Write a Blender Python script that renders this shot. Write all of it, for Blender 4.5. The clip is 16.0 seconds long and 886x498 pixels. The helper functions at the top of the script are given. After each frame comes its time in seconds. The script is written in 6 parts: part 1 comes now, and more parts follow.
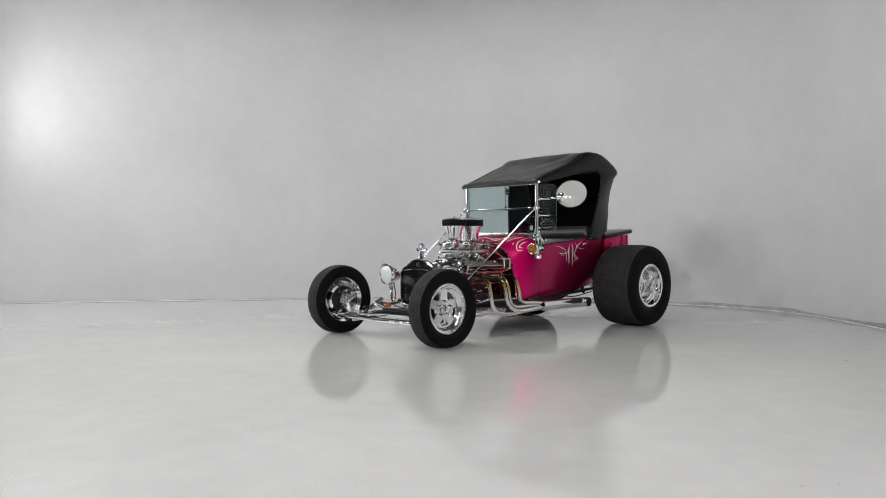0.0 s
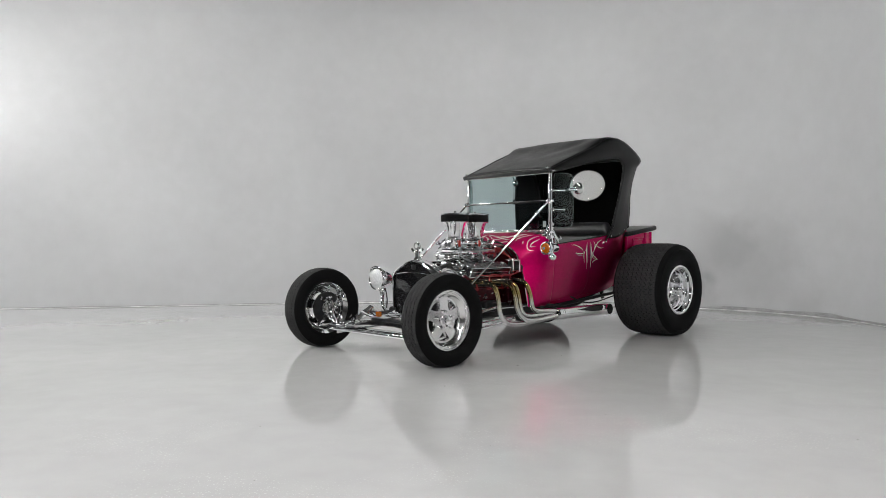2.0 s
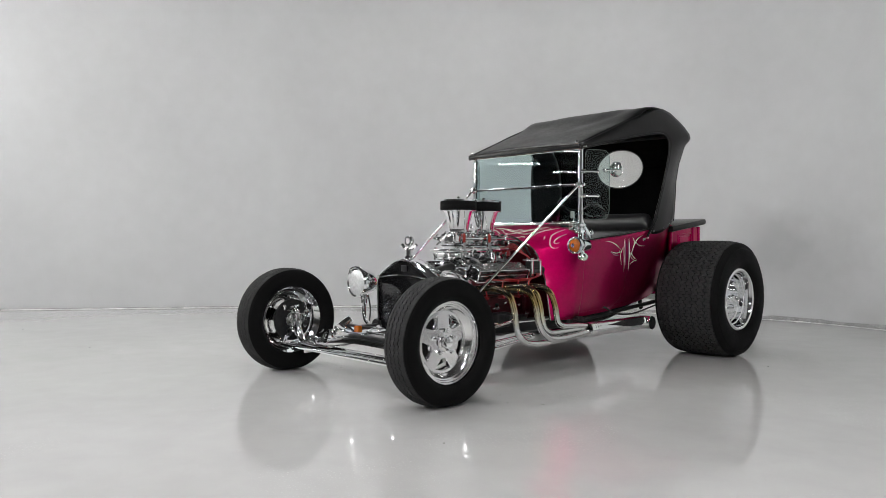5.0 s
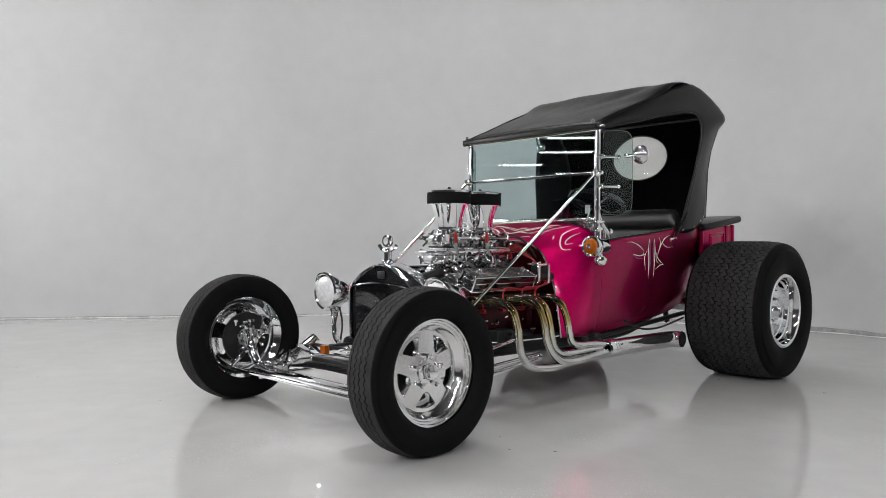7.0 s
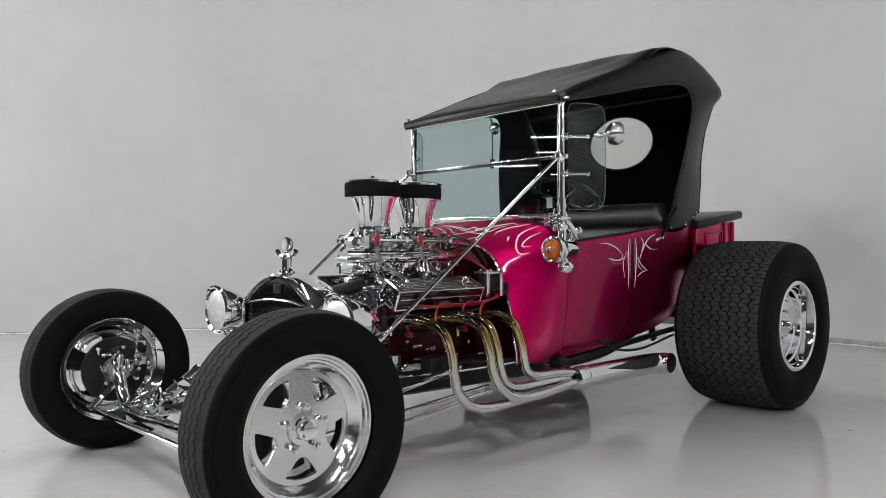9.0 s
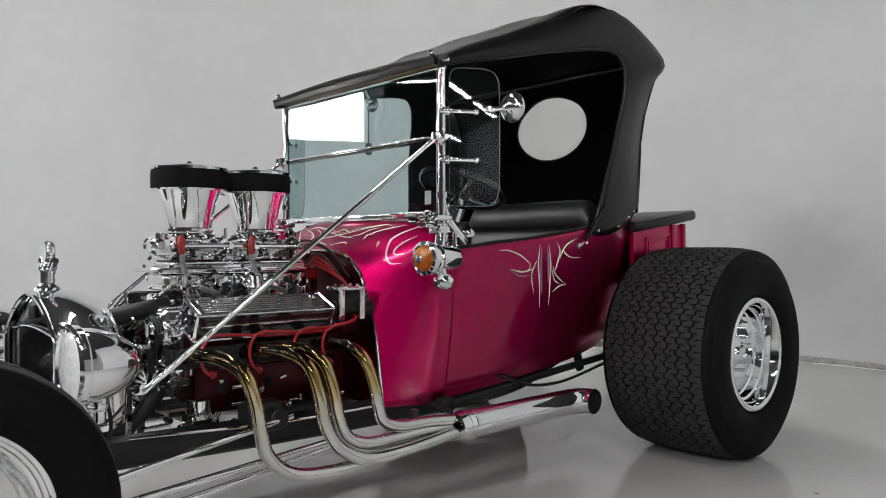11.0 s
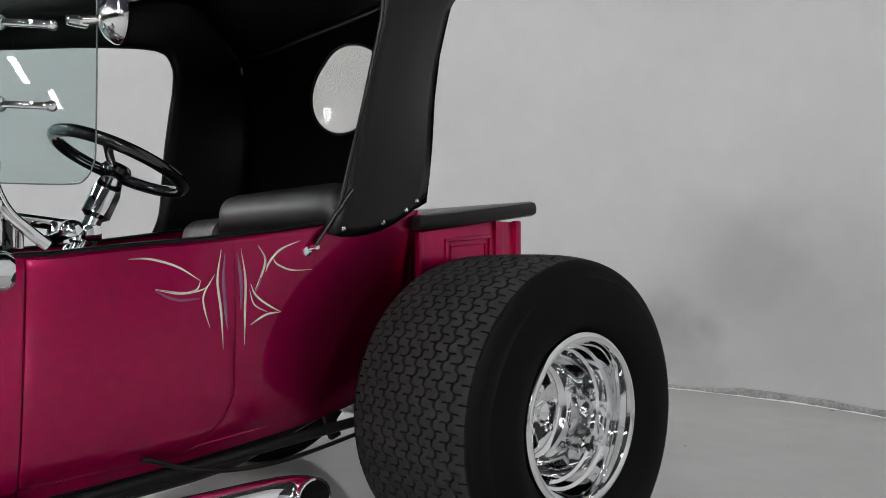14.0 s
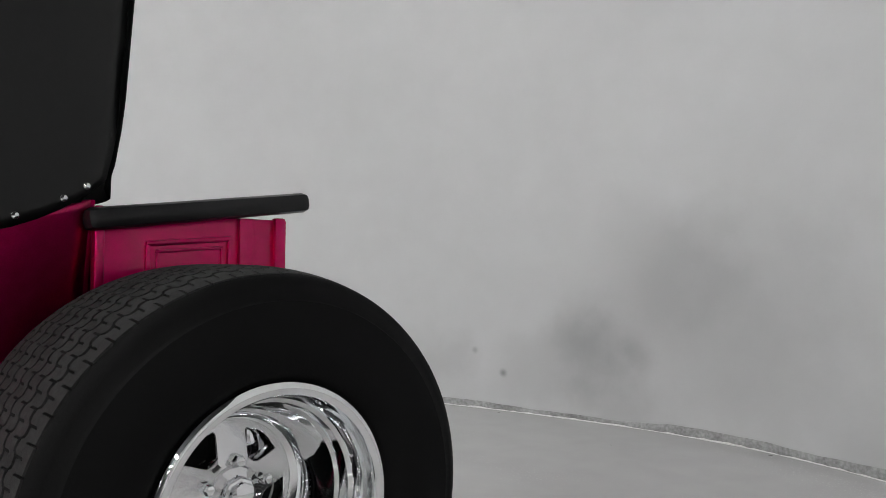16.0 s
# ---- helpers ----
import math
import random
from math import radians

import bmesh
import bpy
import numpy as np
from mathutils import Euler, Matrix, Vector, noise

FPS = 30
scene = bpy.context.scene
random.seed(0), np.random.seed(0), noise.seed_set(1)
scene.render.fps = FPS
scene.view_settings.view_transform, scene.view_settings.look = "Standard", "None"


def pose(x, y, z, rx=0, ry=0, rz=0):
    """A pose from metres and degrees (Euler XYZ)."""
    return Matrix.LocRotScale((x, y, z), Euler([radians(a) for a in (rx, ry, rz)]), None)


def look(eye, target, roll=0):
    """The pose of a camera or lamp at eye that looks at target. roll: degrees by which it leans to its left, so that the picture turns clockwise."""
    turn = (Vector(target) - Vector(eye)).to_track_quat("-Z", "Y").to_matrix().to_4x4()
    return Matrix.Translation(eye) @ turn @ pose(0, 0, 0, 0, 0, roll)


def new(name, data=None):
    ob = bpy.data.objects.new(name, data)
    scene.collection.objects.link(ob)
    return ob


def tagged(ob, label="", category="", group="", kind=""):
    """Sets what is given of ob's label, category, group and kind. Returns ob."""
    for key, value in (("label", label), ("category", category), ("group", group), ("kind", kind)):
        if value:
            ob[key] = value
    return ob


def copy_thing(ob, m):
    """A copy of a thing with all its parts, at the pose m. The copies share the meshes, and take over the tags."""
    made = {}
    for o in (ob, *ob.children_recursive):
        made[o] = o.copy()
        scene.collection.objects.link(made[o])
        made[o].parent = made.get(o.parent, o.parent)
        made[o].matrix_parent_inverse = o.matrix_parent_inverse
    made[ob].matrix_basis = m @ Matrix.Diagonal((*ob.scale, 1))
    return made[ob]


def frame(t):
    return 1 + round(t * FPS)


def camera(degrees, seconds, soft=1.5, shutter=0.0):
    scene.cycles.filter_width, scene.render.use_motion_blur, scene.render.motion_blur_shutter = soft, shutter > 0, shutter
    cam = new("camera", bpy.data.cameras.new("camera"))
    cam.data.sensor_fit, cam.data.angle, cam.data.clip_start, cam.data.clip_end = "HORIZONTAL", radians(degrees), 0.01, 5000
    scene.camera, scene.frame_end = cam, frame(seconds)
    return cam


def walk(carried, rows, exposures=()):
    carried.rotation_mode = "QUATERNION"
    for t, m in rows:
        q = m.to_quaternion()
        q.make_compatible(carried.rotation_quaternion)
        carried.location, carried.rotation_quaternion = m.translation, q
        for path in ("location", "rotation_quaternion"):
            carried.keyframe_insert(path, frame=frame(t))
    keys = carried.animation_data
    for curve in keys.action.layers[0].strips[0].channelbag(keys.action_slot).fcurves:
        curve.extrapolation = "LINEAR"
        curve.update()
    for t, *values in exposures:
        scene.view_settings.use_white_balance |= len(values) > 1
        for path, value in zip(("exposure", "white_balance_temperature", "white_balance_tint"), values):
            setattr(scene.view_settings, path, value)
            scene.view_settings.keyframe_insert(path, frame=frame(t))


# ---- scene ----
cam = camera(60.8, 16.0, 0.4)
PATH = [
    (0, (5.149, -4.117, 0.83), (3.683, -2.757, 0.817), -0.0),
    (0.5, (4.966, -3.954, 0.83), (3.501, -2.592, 0.814), -0.1),
    (1, (4.782, -3.79, 0.829), (3.318, -2.427, 0.818), -0.2),
    (1.5, (4.599, -3.625, 0.829), (3.137, -2.26, 0.814), -0.1),
    (2, (4.417, -3.461, 0.828), (2.956, -2.095, 0.813), -0.2),
    (2.5, (4.24, -3.299, 0.827), (2.778, -1.934, 0.814), -0.3),
    (3, (4.067, -3.14, 0.826), (2.608, -1.772, 0.809), -0.2),
    (3.5, (3.899, -2.985, 0.824), (2.443, -1.615, 0.807), -0.1),
    (4, (3.739, -2.833, 0.822), (2.28, -1.464, 0.801), 0.2),
    (6.5, (2.972, -2.071, 0.794), (1.514, -0.703, 0.775), 0.4),
    (7, (2.843, -1.902, 0.794), (1.384, -0.535, 0.781), 0.3),
    (7.5, (2.725, -1.721, 0.793), (1.266, -0.354, 0.783), 0.1),
    (8, (2.623, -1.525, 0.793), (1.163, -0.158, 0.785), -0.1),
    (10.5, (2.309, -0.447, 0.807), (0.847, 0.917, 0.81), -0.2),
    (11, (2.271, -0.23, 0.809), (0.809, 1.134, 0.814), -0.1),
    (11.5, (2.238, -0.012, 0.811), (0.774, 1.35, 0.815), -0.0),
    (12, (2.21, 0.207, 0.813), (0.744, 1.566, 0.827), -0.1),
    (12.5, (2.187, 0.429, 0.814), (0.718, 1.786, 0.826), -0.0),
    (13, (2.166, 0.652, 0.814), (0.694, 2.006, 0.829), 0.0),
    (13.5, (2.145, 0.879, 0.813), (0.67, 2.229, 0.829), 0.0),
    (14, (2.126, 1.11, 0.814), (0.646, 2.455, 0.836), -0.0),
    (14.5, (2.114, 1.34, 0.815), (0.626, 2.676, 0.846), -0.1),
    (15, (2.107, 1.568, 0.816), (0.613, 2.898, 0.851), -0.1),
    (15.5, (2.097, 1.787, 0.820), (0.604, 3.117, 0.867), 0.5),
    (16, (2.083, 2.000, 0.824), (0.592, 3.332, 0.869), 0.75),
]


walk(cam, [(t, look(eye, target, roll)) for t, eye, target, roll in PATH])

# ---------- world, lamps ----------
world = bpy.data.worlds.new("world")
scene.world = world
world.use_nodes = True
world.node_tree.nodes["Background"].inputs[0].default_value = (0.6, 0.62, 0.65, 1)
world.node_tree.nodes["Background"].inputs[1].default_value = 0.05
STRIP_POWER, PANEL_POWER = 95.0, 25.0


# ---------- materials ----------
def mat(name, base, rough=0.5, metal=0.0, coat=0.0, vary=0.0, scale=8.0, bump=0.0, bscale=60.0, rvary=0.0, emit=None, power=0.0, spec=0.5):
    """A Principled material with two scales of variation in colour, roughness and relief."""
    m = bpy.data.materials.new(name)
    m.use_nodes = True
    nt = m.node_tree
    b = nt.nodes["Principled BSDF"]
    b.inputs["Base Color"].default_value = (*base, 1)
    b.inputs["Roughness"].default_value = rough
    b.inputs["Metallic"].default_value = metal
    b.inputs["Coat Weight"].default_value = coat
    b.inputs["Coat Roughness"].default_value = 0.04
    b.inputs["Specular IOR Level"].default_value = spec
    if emit:
        b.inputs["Emission Color"].default_value = (*emit, 1)
        b.inputs["Emission Strength"].default_value = power
    tc = nt.nodes.new("ShaderNodeTexCoord")
    if vary or rvary:
        n1, n2 = nt.nodes.new("ShaderNodeTexNoise"), nt.nodes.new("ShaderNodeTexNoise")
        n1.inputs["Scale"].default_value, n1.inputs["Detail"].default_value = scale, 6
        n2.inputs["Scale"].default_value, n2.inputs["Detail"].default_value = scale * 9, 3
        mx = nt.nodes.new("ShaderNodeMath")
        mx.operation = "ADD"
        for n, k in ((n1, 0), (n2, 1)):
            nt.links.new(tc.outputs["Object"], n.inputs["Vector"])
            nt.links.new(n.outputs["Fac"], mx.inputs[k])
        if vary:
            mr = nt.nodes.new("ShaderNodeMapRange")
            mr.inputs[1].default_value, mr.inputs[2].default_value = 0.7, 1.3
            mr.inputs[3].default_value, mr.inputs[4].default_value = 1 - vary, 1 + vary
            nt.links.new(mx.outputs[0], mr.inputs[0])
            mul = nt.nodes.new("ShaderNodeVectorMath")
            mul.operation = "SCALE"
            mul.inputs[0].default_value = base
            nt.links.new(mr.outputs[0], mul.inputs["Scale"])
            nt.links.new(mul.outputs[0], b.inputs["Base Color"])
        if rvary:
            mr = nt.nodes.new("ShaderNodeMapRange")
            mr.inputs[1].default_value, mr.inputs[2].default_value = 0.7, 1.3
            mr.inputs[3].default_value, mr.inputs[4].default_value = max(0.02, rough - rvary), rough + rvary
            nt.links.new(mx.outputs[0], mr.inputs[0])
            nt.links.new(mr.outputs[0], b.inputs["Roughness"])
    if bump:
        n3, bp = nt.nodes.new("ShaderNodeTexNoise"), nt.nodes.new("ShaderNodeBump")
        n3.inputs["Scale"].default_value, n3.inputs["Detail"].default_value = bscale, 4
        bp.inputs["Strength"].default_value, bp.inputs["Distance"].default_value = bump, 0.01
        nt.links.new(tc.outputs["Object"], n3.inputs["Vector"])
        nt.links.new(n3.outputs["Fac"], bp.inputs["Height"])
        nt.links.new(bp.outputs[0], b.inputs["Normal"])
    return m


def glass(name, tint, ior=1.45, milk=0.0):
    """A thin pane: tinted clear glass with a mirror gloss that grows at grazing angles."""
    m = bpy.data.materials.new(name)
    m.use_nodes = True
    nt = m.node_tree
    nt.nodes.remove(nt.nodes["Principled BSDF"])
    out = nt.nodes["Material Output"]
    tr, gl, fr, mix = (nt.nodes.new(k) for k in ("ShaderNodeBsdfTransparent", "ShaderNodeBsdfGlossy", "ShaderNodeLayerWeight", "ShaderNodeMixShader"))
    pw, ma = nt.nodes.new("ShaderNodeMath"), nt.nodes.new("ShaderNodeMath")
    pw.operation, ma.operation = "POWER", "MULTIPLY_ADD"
    pw.inputs[1].default_value, ma.inputs[1].default_value, ma.inputs[2].default_value = 5.0, 0.94, ((ior - 1) / (ior + 1)) ** 2
    tr.inputs[0].default_value = (*tint, 1)
    gl.inputs["Roughness"].default_value = 0.01
    fr.inputs["Blend"].default_value = 0.5
    nt.links.new(fr.outputs["Facing"], pw.inputs[0])
    nt.links.new(pw.outputs[0], ma.inputs[0])
    nt.links.new(ma.outputs[0], mix.inputs[0])
    nt.links.new(tr.outputs[0], mix.inputs[1])
    nt.links.new(gl.outputs[0], mix.inputs[2])
    last = mix
    if milk:
        df, m2 = nt.nodes.new("ShaderNodeBsdfTranslucent"), nt.nodes.new("ShaderNodeMixShader")
        df.inputs[0].default_value = (0.85, 0.85, 0.8, 1)
        m2.inputs[0].default_value = milk
        nt.links.new(mix.outputs[0], m2.inputs[1])
        nt.links.new(df.outputs[0], m2.inputs[2])
        last = m2
    nt.links.new(last.outputs[0], out.inputs["Surface"])
    return m


CHROME = mat("chrome", (0.93, 0.94, 0.95), 0.05, 1.0, rvary=0.02, scale=3)
POLISHED = mat("polished_aluminium", (0.90, 0.90, 0.90), 0.13, 1.0, rvary=0.05, scale=14, bump=0.02, bscale=90)
DISCMETAL = mat("chrome_wheel_disc", (0.76, 0.76, 0.77), 0.09, 1.0, rvary=0.05, scale=12, bump=0.03, bscale=60)
CASTALU = mat("cast_aluminium", (0.55, 0.55, 0.56), 0.3, 1.0, vary=0.15, scale=20, rvary=0.1, bump=0.1, bscale=150)
CANDY = mat("candy_magenta_paint", (0.47, 0.0015, 0.090), 0.36, 1.0, coat=0.65, vary=0.12, scale=40)
DARKRED = mat("dark_red_engine_paint", (0.05, 0.0008, 0.005), 0.3, 0.7, coat=0.08, vary=0.3, scale=25)
BLACKPAINT = mat("gloss_black_paint", (0.008, 0.008, 0.009), 0.12, 0.0, coat=0.8, vary=0.2)
SATIN = mat("satin_black_metal", (0.014, 0.014, 0.015), 0.42, 0.3, vary=0.3, scale=30, rvary=0.1)
FABRIC = mat("black_vinyl_canvas", (0.0035, 0.0036, 0.0037), 0.34, vary=0.3, scale=5, bump=0.10, bscale=5, rvary=0.05, spec=0.40)
LINING = mat("black_cloth_lining", (0.004, 0.004, 0.0041), 0.8, vary=0.3, scale=6, bump=0.2, bscale=12, spec=0.02)
SEATSKIN = mat("polished_black_leather", (0.010, 0.010, 0.011), 0.44, vary=0.3, scale=9, bump=0.02, bscale=25, rvary=0.03, spec=1.0)
LEATHER = mat("black_leather", (0.006, 0.006, 0.007), 0.34, vary=0.2, scale=12, bump=0.06, bscale=160, rvary=0.05, spec=0.36)
RUBBER = mat("tyre_rubber", (0.0045, 0.0045, 0.0047), 0.66, vary=0.25, scale=9, bump=0.06, bscale=220, rvary=0.08, spec=0.1)
# the tyre's rubber again, paler: light on the upward crown is in its colour
LITTREAD = mat("tyre_rubber_lit_tread", (0.033, 0.033, 0.0335), 0.8, vary=0.25, scale=14, bump=0.1, bscale=300, spec=0.15)
FOAM = mat("black_foam_filter", (0.006, 0.006, 0.006), 0.95, bump=0.6, bscale=260, spec=0.2)
HOSE = mat("black_rubber_hose", (0.012, 0.012, 0.012), 0.5, vary=0.2, spec=0.4)
BRAID = mat("braided_steel_hose", (0.3, 0.3, 0.31), 0.4, 0.9, vary=0.3, scale=90, bump=0.4, bscale=500)
REDWIRE = mat("red_silicone_wire", (0.30, 0.004, 0.009), 0.38, vary=0.1)
ORANGE = mat("amber_plastic_lens", (0.38, 0.085, 0.004), 0.15, coat=0.6, vary=0.15, scale=60)
FILTER = mat("orange_red_filter", (0.30, 0.014, 0.007), 0.3, vary=0.1)
WOOD = mat("varnished_wood_bow", (0.22, 0.12, 0.055), 0.4, vary=0.25, scale=30)
STRIPEW = mat("cream_pinstripe_paint", (0.82, 0.76, 0.72), 0.3)
STRIPEP = mat("lilac_pinstripe_paint", (0.30, 0.12, 0.24), 0.3)
DARKHOLE = mat("dark_iron", (0.02, 0.02, 0.021), 0.6, 0.6, vary=0.3, scale=30)
SCREENGLASS = glass("green_tinted_glass", (0.80, 0.885, 0.885), 1.5)
WINGGLASS = glass("clear_green_glass", (0.84, 0.91, 0.90), 1.5)
GLASSEDGE = mat("ground_glass_edge", (0.13, 0.15, 0.148), 0.25, vary=0.2, scale=30)
VINYLPANE = glass("clear_vinyl_pane", (0.95, 0.95, 0.92), 1.45, 0.18)
LENSGLASS = mat("frosted_headlamp_glass", (0.72, 0.73, 0.74), 0.12, coat=1.0, vary=0.2, scale=60, bump=0.3, bscale=45)
LIGHT = mat("white_lamp_diffuser", (0.8, 0.8, 0.8), 0.5, emit=(1.0, 0.995, 0.985), power=STRIP_POWER)
PANEL = mat("white_light_panel", (0.8, 0.8, 0.8), 0.5, emit=(1.0, 0.99, 0.98), power=PANEL_POWER)
LAMPBODY = mat("white_lamp_housing", (0.6, 0.6, 0.6), 0.4, vary=0.05)
DARKWALL = mat("dark_hall_paint", (0.10, 0.10, 0.102), 0.7, vary=0.15, scale=1.5)
HALLWALL = mat("pale_grey_hall_paint", (0.28, 0.28, 0.284), 0.6, vary=0.1, scale=1.5)
CEIL = mat("dark_ceiling_paint", (0.03, 0.03, 0.031), 0.8, vary=0.1, scale=1.5)


def heat_and_shade_tint():
    """Chrome that heat has turned to straw and gold on the upper bends of the pipes, with dark reflection painted on
    their tops.
    """
    m = mat("heat_tinted_shaded_chrome", (0.8, 0.8, 0.8), 0.05, 1.0)
    nt = m.node_tree
    b = nt.nodes["Principled BSDF"]
    tc, sp, n, ad, rp = (nt.nodes.new(k) for k in ("ShaderNodeTexCoord", "ShaderNodeSeparateXYZ", "ShaderNodeTexNoise", "ShaderNodeMath", "ShaderNodeValToRGB"))
    n.inputs["Scale"].default_value = 14
    nt.links.new(tc.outputs["Object"], sp.inputs[0])
    nt.links.new(tc.outputs["Object"], n.inputs["Vector"])
    ad.operation = "MULTIPLY_ADD"
    ad.inputs[1].default_value = 0.22
    nt.links.new(n.outputs["Fac"], ad.inputs[0])
    nt.links.new(sp.outputs["Z"], ad.inputs[2])
    e = rp.color_ramp.elements
    e[0].position, e[0].color = 0.41, (0.70, 0.70, 0.69, 1)
    # near-black end: the dark that the top runs mirror, put into the colour
    e[1].position, e[1].color = 0.645, (0.06, 0.050, 0.038, 1)
    for p, c in ((0.50, (0.60, 0.56, 0.45, 1)), (0.57, (0.46, 0.34, 0.13, 1)), (0.61, (0.30, 0.21, 0.09, 1))):
        k = e.new(p)
        k.color = c
    nt.links.new(ad.outputs[0], rp.inputs[0])
    nt.links.new(rp.outputs[0], b.inputs["Base Color"])
    return m


HEATSHADE = heat_and_shade_tint()


def floor_material():
    m = mat("grey_epoxy_floor", (0.5, 0.5, 0.5), 0.25)
    nt = m.node_tree
    b = nt.nodes["Principled BSDF"]
    N = nt.nodes.new
    tc = N("ShaderNodeTexCoord")

    def tex(scale, detail, dist=0.0):
        n = N("ShaderNodeTexNoise")
        n.inputs["Scale"].default_value, n.inputs["Detail"].default_value, n.inputs["Distortion"].default_value = scale, detail, dist
        nt.links.new(tc.outputs["Object"], n.inputs["Vector"])
        return n.outputs["Fac"]

    def ramp(src, *stops):
        r = N("ShaderNodeValToRGB")
        e = r.color_ramp.elements
        (e[0].position, a), (e[1].position, z) = stops[0], stops[-1]
        e[0].color, e[1].color = (a, a, a, 1), (z, z, z, 1)
        for p, v in stops[1:-1]:
            k = e.new(p)
            k.color = (v, v, v, 1)
        nt.links.new(src, r.inputs[0])
        return r.outputs[0]

    def mixc(kind, fac, a, c):
        x = N("ShaderNodeMix")
        x.data_type, x.blend_type = "RGBA", kind
        if isinstance(fac, float):
            x.inputs[0].default_value = fac
        else:
            nt.links.new(fac, x.inputs[0])
        for sock, v in ((x.inputs[6], a), (x.inputs[7], c)):
            if isinstance(v, tuple):
                sock.default_value = v
            else:
                nt.links.new(v, sock)
        return x.outputs[2]

    cloud = ramp(tex(0.55, 5, 0.6), (0.3, 0.93), (0.7, 1.03))
    fine = ramp(tex(5.5, 6, 0.3), (0.3, 0.965), (0.7, 1.02))
    base = mixc("MULTIPLY", 1.0, (0.505, 0.502, 0.499, 1), cloud)
    base = mixc("MULTIPLY", 1.0, base, fine)
    grit = ramp(tex(110, 2), (0.62, 0.0), (0.68, 0.5))
    patch = ramp(tex(1.1, 3, 0.2), (0.52, 0.0), (0.64, 0.9))
    both = mixc("MULTIPLY", 1.0, grit, patch)
    base = mixc("MIX", both, base, (0.8, 0.8, 0.79, 1))
    dots = ramp(tex(16, 1), (0.795, 0.0), (0.81, 1.0))
    base = mixc("MIX", dots, base, (0.2, 0.19, 0.18, 1))
    nt.links.new(base, b.inputs["Base Color"])
    rough = ramp(tex(1.7, 6, 0.8), (0.32, 0.022), (0.68, 0.080))
    nt.links.new(rough, b.inputs["Roughness"])
    bp = N("ShaderNodeBump")
    bp.inputs["Strength"].default_value, bp.inputs["Distance"].default_value = 0.02, 0.02
    nt.links.new(tex(3.5, 5, 0.4), bp.inputs["Height"])
    nt.links.new(bp.outputs[0], b.inputs["Normal"])
    b.inputs["Specular IOR Level"].default_value = 0.5
    return m


def wall_material():
    m = mat("grey_painted_wall", (0.42, 0.42, 0.425), 0.55)
    nt = m.node_tree
    b = nt.nodes["Principled BSDF"]
    N = nt.nodes.new
    tc = N("ShaderNodeTexCoord")
    col = None
    base = (0.548, 0.552, 0.560, 1)

    def noisy(scale, detail, lo, hi, a, z):
        n, r = N("ShaderNodeTexNoise"), N("ShaderNodeMapRange")
        n.inputs["Scale"].default_value, n.inputs["Detail"].default_value = scale, detail
        nt.links.new(tc.outputs["Object"], n.inputs["Vector"])
        r.inputs[1].default_value, r.inputs[2].default_value, r.inputs[3].default_value, r.inputs[4].default_value = lo, hi, a, z
        nt.links.new(n.outputs["Fac"], r.inputs[0])
        return r.outputs[0]

    def mult(a, c):
        x = N("ShaderNodeMath")
        x.operation = "MULTIPLY"
        for k, v in enumerate((a, c)):
            if isinstance(v, float):
                x.inputs[k].default_value = v
            else:
                nt.links.new(v, x.inputs[k])
        return x.outputs[0]

    def smudge(place, radius, depth, torn):
        """A soft scuff of its own round a place on the wall, torn by noise."""
        d, r = N("ShaderNodeVectorMath"), N("ShaderNodeMapRange")
        d.operation = "DISTANCE"
        wob, sc = N("ShaderNodeTexNoise"), N("ShaderNodeVectorMath")
        wob.inputs["Scale"].default_value, wob.inputs["Detail"].default_value = 3.0, 4
        sc.operation = "MULTIPLY_ADD"
        sc.inputs[1].default_value = (torn, torn, torn)
        nt.links.new(tc.outputs["Object"], wob.inputs["Vector"])
        nt.links.new(wob.outputs["Color"], sc.inputs[0])
        nt.links.new(tc.outputs["Object"], sc.inputs[2])
        nt.links.new(sc.outputs[0], d.inputs[0])
        d.inputs[1].default_value = [c + torn / 2 for c in place]
        nt.links.new(d.outputs["Value"], r.inputs[0])
        r.interpolation_type = "SMOOTHSTEP"
        r.inputs[1].default_value, r.inputs[2].default_value, r.inputs[3].default_value, r.inputs[4].default_value = 0.0, radius, 1 - depth, 1.0
        return r.outputs[0]

    v = mult(noisy(0.7, 4, 0.3, 0.7, 0.95, 1.04), noisy(6, 6, 0.3, 0.7, 0.98, 1.02))
    for place, radius, depth in SMUDGES:
        v = mult(v, smudge(place, radius, depth, 0.5 if radius > 0.1 else 0.03))
    mul = N("ShaderNodeVectorMath")
    mul.operation = "SCALE"
    mul.inputs[0].default_value = base[:3]
    nt.links.new(v, mul.inputs["Scale"])
    nt.links.new(mul.outputs[0], b.inputs["Base Color"])
    bp, n = N("ShaderNodeBump"), N("ShaderNodeTexNoise")
    n.inputs["Scale"].default_value, n.inputs["Detail"].default_value = 45, 5
    nt.links.new(tc.outputs["Object"], n.inputs["Vector"])
    nt.links.new(n.outputs["Fac"], bp.inputs["Height"])
    bp.inputs["Strength"].default_value, bp.inputs["Distance"].default_value = 0.06, 0.01
    nt.links.new(bp.outputs[0], b.inputs["Normal"])
    return m


